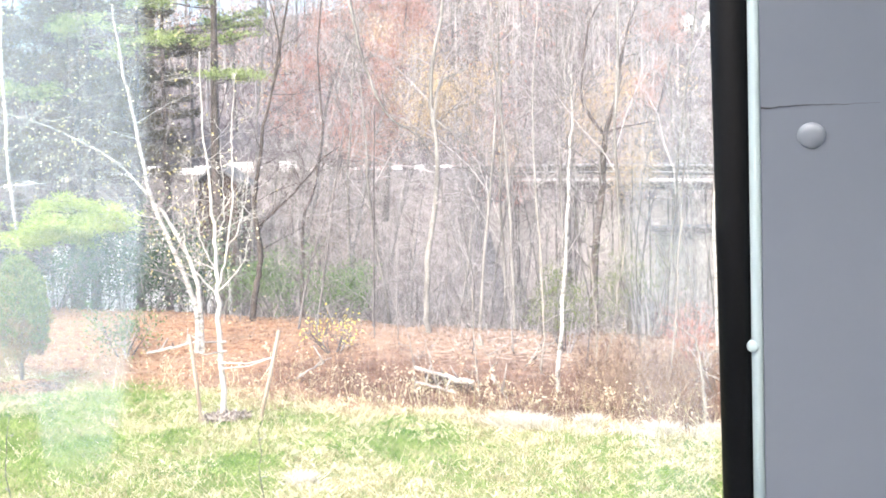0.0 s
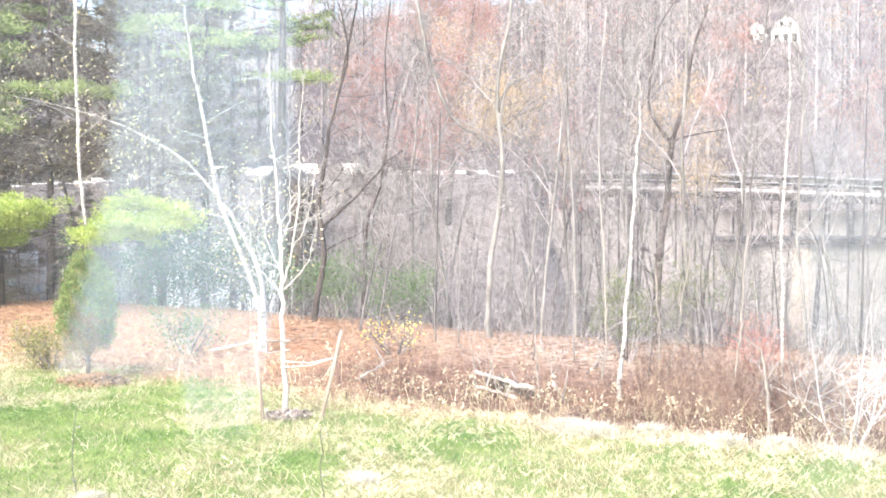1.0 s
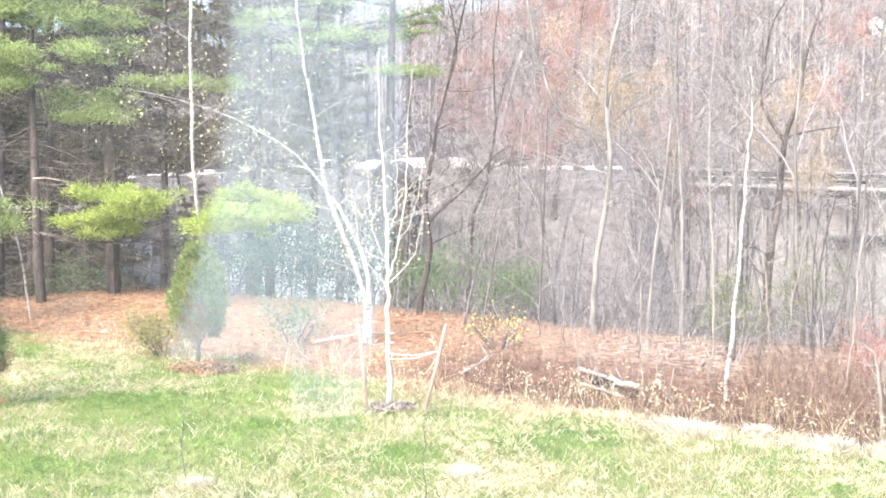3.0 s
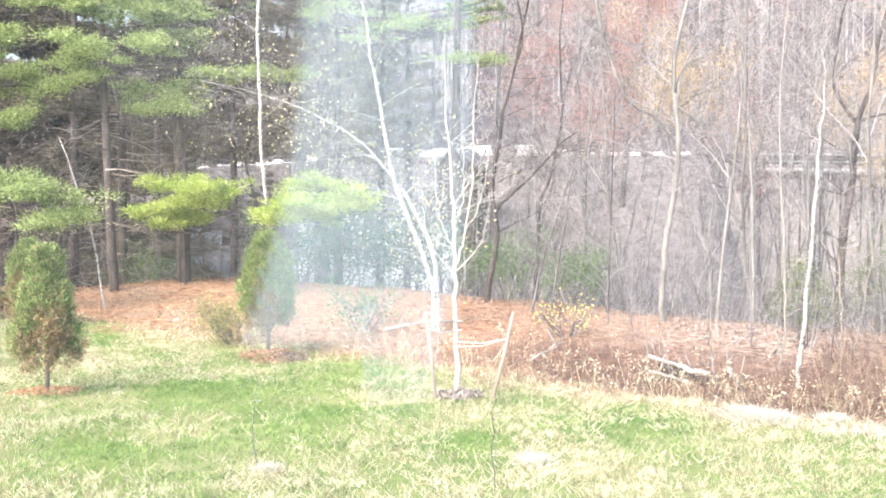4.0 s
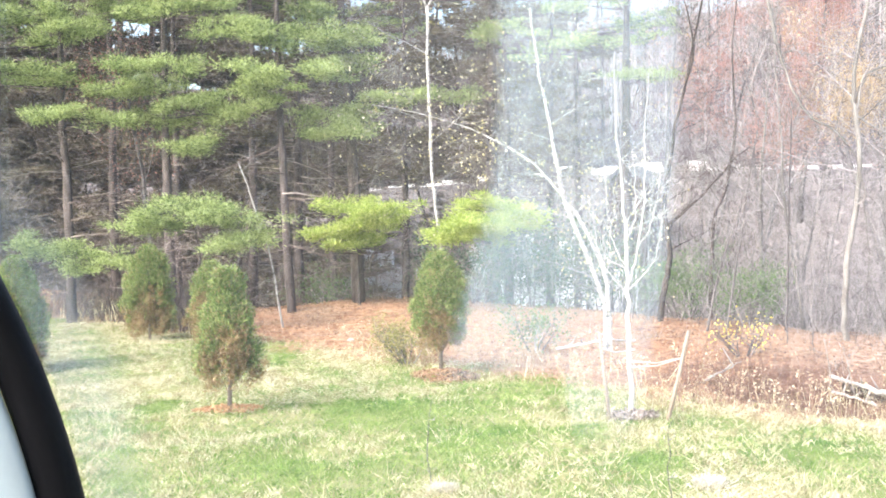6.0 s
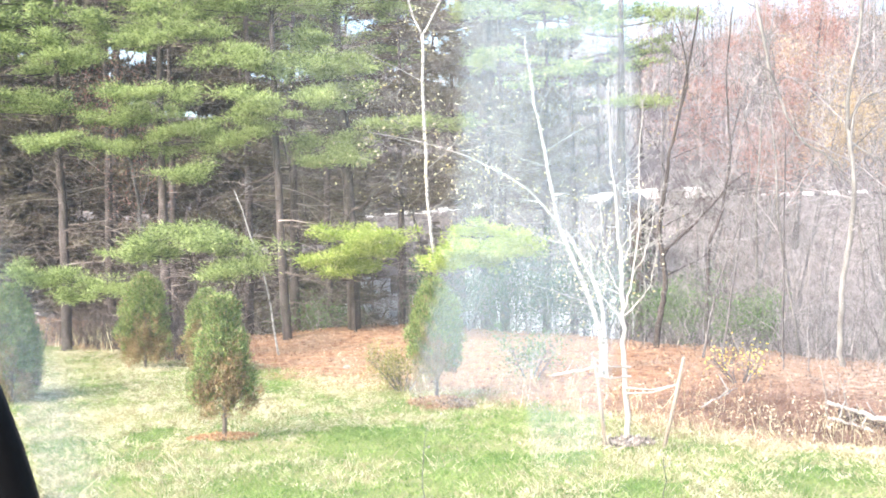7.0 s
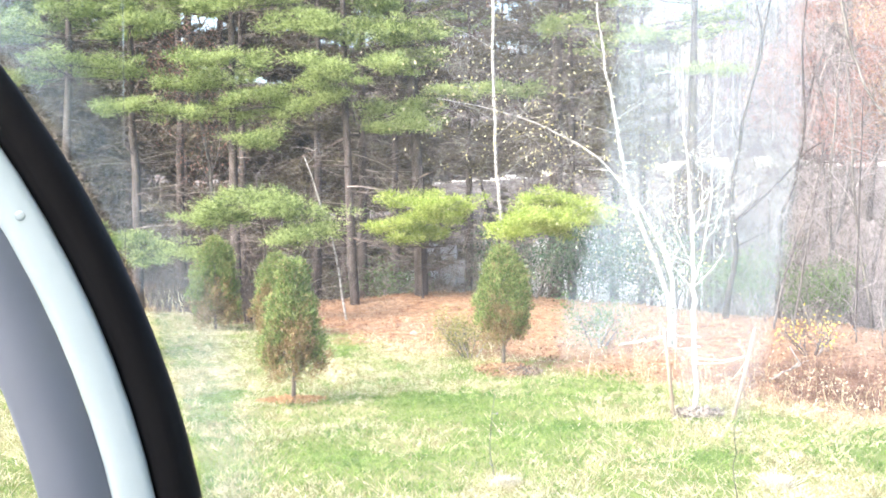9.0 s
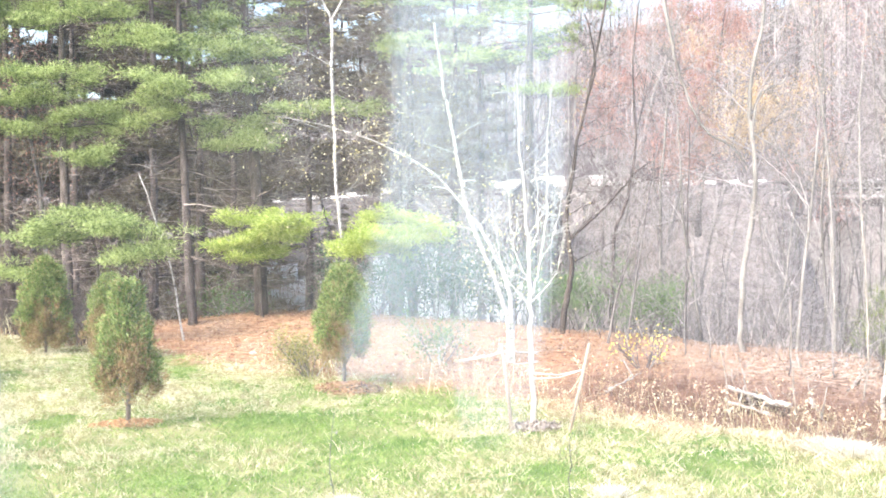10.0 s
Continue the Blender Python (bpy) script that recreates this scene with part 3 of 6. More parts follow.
def led_pine(seed, d, stem, top, r0, boughs, label, needles=None, size=0.115, per=170, snags=30, crown=5, dead=(), name="pine_tree"):
    """A pine whose trunk is led through bearings and elevations, its plates of needles hung at the given bearings,
    elevations, half widths and half heights (degrees); more plates fill the crown above."""
    r = rng_of(seed)
    foot = place(stem[0][0], d)
    e = thing(name, label, "tree", Matrix.Translation(foot))
    trunk, snag, bough = Mesh(), Mesh(), Mesh()
    pts = [Vector((0, 0, -0.3))] + [spot(a, el, d) - foot for a, el in stem[1:]]
    pts.append(pts[-1].lerp(Vector((pts[-1].x, pts[-1].y, top)), 1.0))
    fine = [pts[i].lerp(pts[i + 1], k / 3) + Vector((*r.normal(0, 0.015, 2), 0)) for i in range(len(pts) - 1) for k in range(3)] + [pts[-1]]
    trunk.tube(fine, [max(r0 * (1.12 - 0.95 * max(p.z, 0) / top), 0.012) for p in fine], 10)

    def on_trunk(z):
        for a, b in zip(fine, fine[1:]):
            if a.z <= z <= b.z:
                return a.lerp(b, (z - a.z) / max(b.z - a.z, 1e-6))
        return fine[-1].copy()

    tips = []
    for k in range(snags):
        w = r.random() * 6.283
        limb(snag, on_trunk(0.8 + (top * 0.62) * r.random()), (math.cos(w), math.sin(w), r.normal(0.0, 0.15)), 0.9 + 1.9 * r.random(), 0.014, 1, r, tips,
             kids=(0, 4, 3), up=-0.02, wob=0.1)
    for run in dead:
        q = [spot(a, el, d - 0.8) - foot for a, el in run]
        fn = [q[i].lerp(q[i + 1], k / 3) + Vector(r.normal(0, 0.02, 3)) for i in range(len(q) - 1) for k in range(3)] + [q[-1]]
        snag.tube(fn, [0.024 - 0.016 * i / (len(fn) - 1) for i in range(len(fn))], 5)
        for p in fn[1:]:
            limb(snag, p, r.normal(0, 1, 3) * [1, 1, 0.5], 0.3 + 0.5 * r.random(), 0.007, 2, r, tips, kids=(0, 0, 3), up=0.0)
    plates = [(spot(a, el, d - r.uniform(0.2, 1.5)) - foot, radians(hw) * d * 0.95, radians(hh) * d * 1.1) for a, el, hw, hh in boughs]
    for k in range(crown):
        w, z = r.random() * 6.283, top * (0.80 + 0.2 * k / crown)
        o = on_trunk(z)
        plates.append((o + Vector((math.cos(w), math.sin(w), 0.1)) * 1.2, 1.5 - 0.15 * k, 0.35))
    face = Vector((math.cos(radians(stem[0][0])), math.sin(radians(stem[0][0])), 0))
    back = Vector((-face.y, face.x, 0))
    cs = []
    for c, hw, hh in plates:
        root = on_trunk(min(max(c.z - 0.12 * hw, 0.6), top - 0.2))
        droop = r.normal(0, 0.12)
        a, b = c - face * hw * 0.85, c + face * hw * 0.85
        a.z, b.z = a.z - hw * 0.12 + droop * hw * 0.5, b.z - hw * 0.12 - droop * hw * 0.5
        hub = root.lerp(c, 0.6) - Vector((0, 0, 0.1))
        bough.tube([root, hub, c - Vector((0, 0, hh * 0.3))], [0.032, 0.022, 0.014], 5, caps=False)
        bough.tube([a, c - Vector((0, 0, hh * 0.3)), b], [0.006, 0.014, 0.006], 4, caps=False)
        lobes = max(3, int(hw * 3.2))
        for k in range(lobes):
            u = -1 + 2 * (k + r.uniform(0.1, 0.9)) / lobes
            o = c + face * hw * 0.9 * u + back * r.normal(0, 0.35) * hw * 0.6
            o.z += hh * (r.uniform(-0.75, 0.75) * math.sqrt(max(0.05, 1 - u * u)) - 0.25 * u * u - droop * u)
            bough.tube([c.lerp(o, 0.3) - Vector((0, 0, 0.05)), o], [0.010, 0.004], 3, caps=False)
            for q in range(int(7 + 8 * hh)):
                cs.append(tuple(o + face * r.normal(0, 0.26) + back * r.normal(0, 0.26) + Vector((0, 0, r.normal(0, 0.06 + 0.16 * hh)))))
    v, q = needle_clumps(cs, r, size, per)
    part("trunk", trunk, M_bark_pine, e)
    if len(snag.v):
        tagged(part("dead_branches", snag, M_snag, e, "bare grey snags below the live boughs"), kind="stuff")
    tagged(part("boughs", bough, M_bark_pine, e), kind="stuff")
    part("needles", quick("needles", v, q), needles or M_needle, e, "layered tufts of needles")
    return e


# pines on the bank
PINE = "tall white pine with layered green boughs and bare lower branches"
led_pine(11, 36.0, [(25.7, 0), (25.9, -0.7), (26.1, 4.0), (26.2, 9.0)], 15.5, 0.125,
         [(27.4, 5.6, 1.2, 0.75), (25.7, 6.9, 2.9, 0.65), (25.2, 8.4, 2.7, 0.55), (27.7, 8.6, 1.6, 0.45), (28.5, 10.9, 1.6, 0.7), (25.9, 11.2, 2.1, 0.7)], PINE,
         dead=([(25.9, 2.1), (27.8, 2.1)], [(26.0, 1.2), (24.2, 1.0)], [(25.8, -1.2), (23.8, -1.9), (23.3, -2.4)], [(26.1, 3.4), (28.0, 2.6), (29.8, 1.7)]))
led_pine(12, 37.0, [(22.6, 0), (22.8, 3.0), (23.2, 9.7)], 17.0, 0.185,
         [(23.5, 5.0, 1.8, 0.65), (23.3, 3.9, 1.1, 0.38), (24.5, 9.7, 1.2, 0.5), (22.3, 11.3, 2.4, 0.6), (23.4, 7.1, 1.7, 0.5), (22.9, 8.4, 1.1, 0.4), (20.8, 5.6, 1.3, 0.3)], PINE,
         dead=([(22.8, 1.3), (24.7, 2.5), (25.2, 3.4)], [(22.7, -1.7), (25.3, -1.3)], [(22.7, -1.7), (20.3, -1.5)], [(22.7, 1.5), (21.1, 2.5), (19.6, 3.1)], [(22.9, 6.5), (21.0, 7.3)]))
led_pine(13, 37.0, [(31.2, 0), (31.2, -1.9), (31.3, 4.0), (31.3, 9.0)], 14.5, 0.15,
         [(30.1, 5.0, 1.9, 0.65), (29.8, 3.4, 1.1, 0.42), (30.6, 9.5, 2.3, 0.45), (30.2, 10.9, 2.7, 0.7), (31.6, 6.9, 1.8, 0.55)], PINE,
         dead=([(31.2, -0.1), (33.0, 1.3)], [(31.2, -0.3), (29.9, -0.6)], [(31.2, -1.4), (29.9, -1.0)]))
led_pine(18, 38.0, [(35.5, 0), (35.6, 0.5), (35.8, 5.2)], 15.5, 0.15,
         [(33.8, 4.6, 3.3, 0.5), (32.6, 6.3, 2.4, 0.6), (34.6, 8.9, 2.0, 0.8), (33.2, 10.3, 2.4, 0.55), (36.9, 6.6, 1.6, 0.5), (37.4, 9.2, 1.9, 0.6)], PINE,
         dead=([(35.6, 0.8), (34.4, 1.0), (33.0, 1.3)], [(35.5, 0.0), (34.0, 0.3)], [(35.5, -0.7), (33.2, -0.5)], [(35.7, 2.6), (37.0, 4.0), (38.6, 6.0)], [(35.8, 5.0), (34.9, 7.2)], [(35.8, 5.2), (36.6, 7.6)]))
led_pine(19, 41.0, [(16.35, 0), (16.3, 4.0), (16.2, 11.0)], 17.0, 0.23,
         [(18.2, 5.7, 1.2, 0.32), (16.2, 8.7, 0.9, 0.5), (16.8, 10.8, 0.9, 0.6), (13.9, 10.7, 1.6, 0.4), (12.9, 7.9, 1.5, 0.3)],
         "dark thick pine trunk with many bare twigs and few boughs", per=90, snags=44, dead=([(16.4, 4.5), (17.5, 4.3), (18.2, 5.0)],))
led_pine(20, 42.0, [(10.0, 0), (10.1, 3.0), (10.0, 11.0)], 16.5, 0.2,
         [(7.7, 10.3, 1.6, 0.38), (11.8, 9.7, 1.9, 0.4), (9.4, 6.3, 1.2, 0.38)],
         "dark pine trunk with three short green boughs", per=90, snags=36)
far_pine = pine(11, 19.0, 0.15, 11.0, 3.7, 32, 0.9, 0.18)
finish(far_pine, at_ground(30.8, 54.0, 260, 1.1))
for az, d, turn, size in ((27.4, 47.0, 150, 1.0), (12.3, 52.0, 190, 1.0), (23.8, 51.0, 40, 1.0), (33.6, 48.0, 310, 1.0)):
    copy_thing(far_pine, at_ground(az, d, turn, size))

thin = pine(17, 16.5, 0.17, 6.0, 2.4, 44, 0.22, 0.17, M_needle_shaded, "dark pine trunk with many bare twigs and thin brownish boughs")
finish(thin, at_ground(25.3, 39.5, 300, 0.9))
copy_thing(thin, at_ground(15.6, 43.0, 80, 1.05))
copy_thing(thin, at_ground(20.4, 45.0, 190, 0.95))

high = pine(16, 16.0, 0.16, 7.0, 3.0, 16, 1.2, 0.17, None, "tall pine with green boughs high on a dark trunk")
finish(high, at_ground(38.5, 39.0, 220))
copy_thing(thin, at_ground(13.6, 46.0, 250, 1.05))
for az, d, turn, size in ((41.5, 42.0, 310, 1.05),):
    copy_thing(high, at_ground(az, d, turn, size))

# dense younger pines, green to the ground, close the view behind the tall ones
dense = pine(14, 9.5, 0.10, 0.7, 2.3, 6, 0.38, 0.27, M_needle_shaded, "dense young pine, deep shade put into its brownish needles")
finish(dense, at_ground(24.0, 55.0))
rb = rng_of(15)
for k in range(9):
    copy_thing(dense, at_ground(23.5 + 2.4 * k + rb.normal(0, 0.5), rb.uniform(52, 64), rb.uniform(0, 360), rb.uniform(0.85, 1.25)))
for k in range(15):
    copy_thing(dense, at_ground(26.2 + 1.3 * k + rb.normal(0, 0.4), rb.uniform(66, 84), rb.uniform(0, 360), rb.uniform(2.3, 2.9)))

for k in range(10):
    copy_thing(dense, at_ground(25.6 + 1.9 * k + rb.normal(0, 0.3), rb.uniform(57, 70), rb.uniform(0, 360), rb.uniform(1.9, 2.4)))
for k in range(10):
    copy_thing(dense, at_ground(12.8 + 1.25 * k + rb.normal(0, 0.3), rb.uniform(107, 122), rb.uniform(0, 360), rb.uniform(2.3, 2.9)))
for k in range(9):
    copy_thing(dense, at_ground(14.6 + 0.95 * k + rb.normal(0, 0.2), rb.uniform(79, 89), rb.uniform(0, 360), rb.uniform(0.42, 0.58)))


LOWPINE = dict(snags=4, crown=0, name="young_pine")
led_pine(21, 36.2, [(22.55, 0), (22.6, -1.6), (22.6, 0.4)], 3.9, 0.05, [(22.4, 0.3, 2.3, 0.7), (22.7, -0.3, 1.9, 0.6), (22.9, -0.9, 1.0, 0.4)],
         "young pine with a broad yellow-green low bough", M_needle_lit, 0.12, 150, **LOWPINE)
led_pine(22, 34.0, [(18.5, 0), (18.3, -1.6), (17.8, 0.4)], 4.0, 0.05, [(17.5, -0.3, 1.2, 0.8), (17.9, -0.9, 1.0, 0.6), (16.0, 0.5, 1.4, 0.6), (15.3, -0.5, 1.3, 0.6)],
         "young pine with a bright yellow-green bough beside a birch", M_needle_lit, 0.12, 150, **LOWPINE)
led_pine(23, 33.0, [(29.8, 0), (29.9, -1.6), (30.2, 0.6)], 4.0, 0.05, [(30.3, 0.7, 2.4, 0.5), (32.0, -0.2, 1.5, 0.42), (28.6, 0.3, 1.5, 0.45), (28.2, -1.0, 1.8, 0.4)],
         "young pine with a wide arching green low bough", None, 0.11, 160, **LOWPINE)
led_pine(24, 35.0, [(32.4, 0), (32.5, -2.0), (32.8, -1.4)], 3.2, 0.05, [(34.4, -1.8, 1.9, 0.5), (36.8, -1.3, 1.4, 0.45)],
         "young pine with a drooping green bough at the wood edge", None, 0.11, 160, **LOWPINE)


# ---- birches and marked trees ----
def led_tree(name, label, stems, bark, seed, kids=(0, 5, 3), twigs=None, every=5, leaves=None, reach=0.22, category="tree"):
    """A tree whose main stems are led through a few points (first the foot); thin side branches grow on them."""
    r = rng_of(seed)
    foot = Vector(stems[0][0][0])
    e = thing(name, label, category, Matrix.Translation(foot))
    crown, tips = Mesh(), []
    for pts, r0, r1 in stems:
        tr = Mesh()
        pp = [Vector(p) - foot for p in pts]
        fine = []
        for i in range(len(pp) - 1):
            a, b, c, d = pp[max(i - 1, 0)], pp[i], pp[i + 1], pp[min(i + 2, len(pp) - 1)]
            for k in range(4):
                u = k / 4
                fine.append(0.5 * ((2 * b) + (c - a) * u + (2 * a - 5 * b + 4 * c - d) * u * u + (3 * b - a - 3 * c + d) * u ** 3))
        fine.append(pp[-1])
        n = len(fine)
        fine = [p + Vector((*r.normal(0, 0.012, 2), 0)) for p in fine]
        tr.tube(fine, [r0 + (r1 - r0) * i / (n - 1) for i in range(n)], 8)
        part("trunk", tr, bark, e)
        length = sum((fine[i + 1] - fine[i]).length for i in range(n - 1))
        for k in range(every):
            u = (0.3 + 0.68 * (k + r.random()) / every) * (n - 1)
            i = min(int(u), n - 2)
            ax = (fine[i + 1] - fine[i]).normalized()
            sd = ax.cross(Vector(r.normal(size=3))).normalized()
            limb(crown, fine[i], ax * 0.45 + sd * 0.9, length * reach * r.uniform(0.6, 1.3), (r0 + (r1 - r0) * u / n) * 0.27, 1, r, tips, kids=kids, up=0.05)
    if tips:
        part("crown", crown, twigs or M_twig, e, "thin side branches and twigs")
    if leaves and tips:
        mt, n, sp, size = leaves
        v, q = leaf_cloud([t[0] for t in tips], n, sp, size, r)
        part("leaves", quick("leaves", v, q), mt, e, "scattered last leaves")
    return e


D = 26.0
led_tree("birch_tree", "leaning white birch forking in two, with a few pale yellow leaves", [
    ([place(11.2, D, -0.2), spot(11.15, -4.5, D), spot(11.75, -2.4, D), spot(12.95, 0.7, D), spot(13.5, 3.5, D), spot(14.05, 6.4, D), spot(14.5, 9.5, D)], 0.07, 0.02),
    ([spot(12.93, 0.65, D), spot(14.4, 2.4, D), spot(16.7, 3.8, D), spot(19.2, 4.7, D), spot(21.9, 5.25, D)], 0.032, 0.005),
    ([place(10.95, D, -0.2), spot(10.95, -4.2, D), spot(11.25, -2.4, D), spot(12.1, -0.5, D), spot(12.8, 0.6, D)], 0.055, 0.04),
], M_birch, 31, kids=(0, 5, 4), every=14, leaves=(M_leaf_yellow, 1050, 0.5, 0.066), reach=0.24, twigs=M_twig)
D = 33.0
led_tree("birch_tree", "slender white birch before the pines, with sparse yellow leaves", [
    ([place(18.4, D, -0.2), spot(18.6, -2.5, D), spot(18.9, 0.0, D), spot(19.12, 2.2, D), spot(19.22, 5.0, D), spot(19.25, 9.7, D)], 0.05, 0.04),
    ([spot(19.25, 9.6, D), spot(18.6, 10.8, D), spot(17.9, 12.4, D)], 0.035, 0.015),
    ([spot(19.25, 9.6, D), spot(19.9, 11.2, D), spot(20.1, 13.0, D)], 0.035, 0.015),
], M_birch, 32, kids=(0, 5, 4), every=12, leaves=(M_leaf_yellow, 750, 0.55, 0.066), reach=0.3)
D = 20.2
led_tree("birch_tree", "straight thin white birch stem at the grass edge", [
    ([place(-5.5, D, -0.2), spot(-5.75, -5.5, D), spot(-6.15, -0.4, D), spot(-6.3, 2.5, D), spot(-6.45, 4.8, D), spot(-6.35, 6.6, D)], 0.042, 0.006)],
    M_birch, 33, every=5, reach=0.22)
D = 21.5
led_tree("birch_tree", "thin white birch stem at the wood edge", [
    ([place(-12.8, D, -0.2), spot(-12.85, -4.0, D), spot(-12.8, 0.0, D), spot(-13.1, 5.1, D), spot(-13.0, 8.0, D)], 0.034, 0.015)],
    M_birch, 34, every=6, reach=0.2)
D = 25.0
led_tree("birch_tree", "thin crooked pale stem among the brush", [
    ([place(-10.9, D, -0.2), spot(-11.1, -3.0, D), spot(-11.4, 1.0, D), spot(-11.7, 4.2, D)], 0.035, 0.015)], M_bark_pale, 35, every=6, reach=0.25)
D = 31.0
led_tree("tree", "dark crooked trunk with rough bark and a long slanting limb", [
    ([place(8.75, D, -0.3), spot(8.5, -3.8, D), spot(8.25, -2.5, D), spot(8.16, -1.66, D), spot(8.39, -0.13, D), spot(8.33, 1.17, D), spot(8.09, 2.57, D), spot(7.9, 4.1, D), spot(7.35, 6.2, D), spot(6.5, 10.5, D)], 0.09, 0.025),
    ([spot(8.25, -0.54, D), spot(6.92, 0.64, D), spot(5.86, 1.75, D), spot(5.27, 2.46, D), spot(4.44, 3.04, D)], 0.042, 0.012),
    ([spot(7.5, 5.6, D), spot(7.0, 7.6, D), spot(7.5, 9.8, D)], 0.035, 0.012)], M_dark_bark, 36, kids=(0, 6, 4), every=13, reach=0.22, twigs=M_dark_bark)
D = 33.0
led_tree("tree", "grey-brown trunk bending above its middle among the brush", [
    ([place(6.4, D, -0.3), spot(6.34, -4.2, D), spot(6.28, -1.9, D), spot(6.15, -0.13, D), spot(5.68, 1.05, D), spot(5.32, 2.81, D), spot(5.2, 4.2, D), spot(5.3, 7.5, D), spot(5.0, 10.5, D)], 0.065, 0.02)],
    M_bark_pine, 41, kids=(0, 6, 4), every=15, reach=0.22)
D = 27.0
led_tree("tree", "pale grey tree with a bend and a long leaning side limb", [
    ([place(0.42, D, -0.2), spot(0.53, -4.6, D), spot(0.36, -1.7, D), spot(0.0, 0.3, D), spot(-0.13, 2.24, D), spot(0.03, 4.4, D), spot(0.15, 5.3, D), spot(-0.09, 7.2, D), spot(-0.53, 9.5, D), spot(-0.6, 12.5, D)], 0.072, 0.035),
    ([spot(0.03, 4.4, D), spot(-0.28, 5.75, D), spot(-0.74, 6.2, D), spot(-1.4, 6.5, D), spot(-2.3, 7.4, D)], 0.03, 0.01),
    ([spot(-0.05, 4.2, D), spot(-0.62, 3.8, D), spot(-1.4, 3.3, D), spot(-2.57, 2.2, D)], 0.02, 0.009)], M_bark_pale, 37, kids=(0, 5, 4), every=16, reach=0.22)
D = 30.0
led_tree("tree", "bowed pale grey tree arching up among the bare stems", [
    ([place(-0.25, D, -0.2), spot(-0.5, -2.5, D), spot(-0.35, 0.2, D), spot(-0.05, 2.24, D), spot(0.87, 3.55, D), spot(1.73, 4.1, D), spot(2.33, 4.75, D), spot(2.91, 6.05, D), spot(3.36, 7.5, D), spot(3.65, 9.0, D), spot(3.97, 10.6, D)], 0.008, 0.05),
    ([spot(3.2, 7.1, D), spot(2.5, 7.2, D), spot(1.7, 6.9, D)], 0.02, 0.008)], M_bark_pale, 38, every=12, reach=0.18)
D = 32.0
led_tree("tree", "dark grey trunk with spreading upper limbs", [
    ([place(-7.3, D, -0.2), spot(-7.3, -3.0, D), spot(-7.7, 1.0, D), spot(-7.95, 3.5, D)], 0.12, 0.068),
    ([spot(-7.95, 3.4, D), spot(-8.48, 5.3, D), spot(-8.8, 7.35, D), spot(-9.5, 9.6, D), spot(-9.9, 11.5, D)], 0.064, 0.02),
    ([spot(-7.9, 3.3, D), spot(-7.0, 4.6, D), spot(-6.87, 5.6, D), spot(-7.2, 8.1, D), spot(-7.57, 9.0, D), spot(-8.6, 10.4, D)], 0.048, 0.012),
    ([spot(-7.9, 3.4, D), spot(-9.0, 3.7, D), spot(-10.4, 3.9, D)], 0.035, 0.012)], M_bark_pine, 39, kids=(0, 5, 4), every=13, reach=0.32)
D = 30.0
led_tree("tree", "slim grey tree leaning among the brush", [
    ([place(-3.6, D, -0.2), spot(-3.5, -2.0, D), spot(-3.3, 2.5, D), spot(-2.8, 7.2, D), spot(-2.5, 11.0, D)], 0.048, 0.02)], M_bark_pale, 40, kids=(0, 5, 4), every=15, reach=0.25)
D = 28.0
led_tree("tree", "slim pale tree with upright branches", [
    ([place(-4.95, D, -0.2), spot(-4.9, -3.0, D), spot(-4.65, 1.0, D), spot(-4.6, 5.0, D), spot(-4.9, 9.5, D)], 0.042, 0.015)], M_bark_pale, 42, kids=(0, 5, 4), every=14, reach=0.24)
D = 33.0
led_tree("dead_stem", "thin pale dead stem leaning against the pines", [
    ([place(26.1, D, -0.1), spot(26.6, -2.0, D), spot(27.3, 0.4, D), spot(28.0, 2.6, D)], 0.032, 0.015)], M_birch, 43, every=3, reach=0.15, category="tree")
D = 29.0
for az0, az1, el1, sd in ((-9.2, -10.2, 1.0, 44), (-16.2, -16.4, 6.0, 46), (3.0, 2.8, 5.0, 47), (5.7, 4.2, 4.0, 48), (6.6, 4.3, 2.6, 49)):
    led_tree("tree", "thin grey sapling among the dry brush", [
        ([place(az0, D, -0.2), spot(az0 * 0.7 + az1 * 0.3, -2.5, D), spot(az1, el1, D)], 0.04, 0.012)], M_bark, sd, kids=(0, 5, 4), every=12, reach=0.3)

D = 16.9
led_tree("sapling", "thin pale sapling bent over at its top", [
    ([place(-12.34, D, -0.1), spot(-12.25, -8.4, D), spot(-12.13, -7.4, D), spot(-11.88, -6.1, D), spot(-10.9, -5.4, D)], 0.03, 0.008),
    ([spot(-12.2, -7.4, D), spot(-12.6, -6.7, D), spot(-13.3, -6.5, D)], 0.012, 0.005)], M_limb, 45, kids=(0, 3, 2), every=5, reach=0.22)
for run, D, r0 in ((((-7.6, -7.9), (-7.9, -6.8), (-8.15, -5.58), (-8.49, -3.4), (-9.0, -0.8)), 21.5, 0.02), (((-10.5, -8.2), (-10.9, -6.44), (-11.05, -4.9), (-11.12, -3.4), (-11.4, -0.5)), 20.5, 0.02),
                   (((-4.75, -8.0), (-4.94, -5.34), (-4.9, -3.4), (-4.7, 0.5)), 21.5, 0.022), (((-7.4, -8.4), (-7.38, -6.0), (-7.28, -3.4), (-7.0, 0.3)), 20.8, 0.018)):
    led_tree("sapling", "thin pale sapling rising from the dry weeds", [([place(run[0][0], D, -0.1)] + [spot(a, el, D) for a, el in run[1:]], r0, r0 * 0.45)],
             M_limb, 720 - int(run[0][0] * 10), kids=(0, 4, 3), every=8, reach=0.22, twigs=M_twig_pale)
D = 20.5
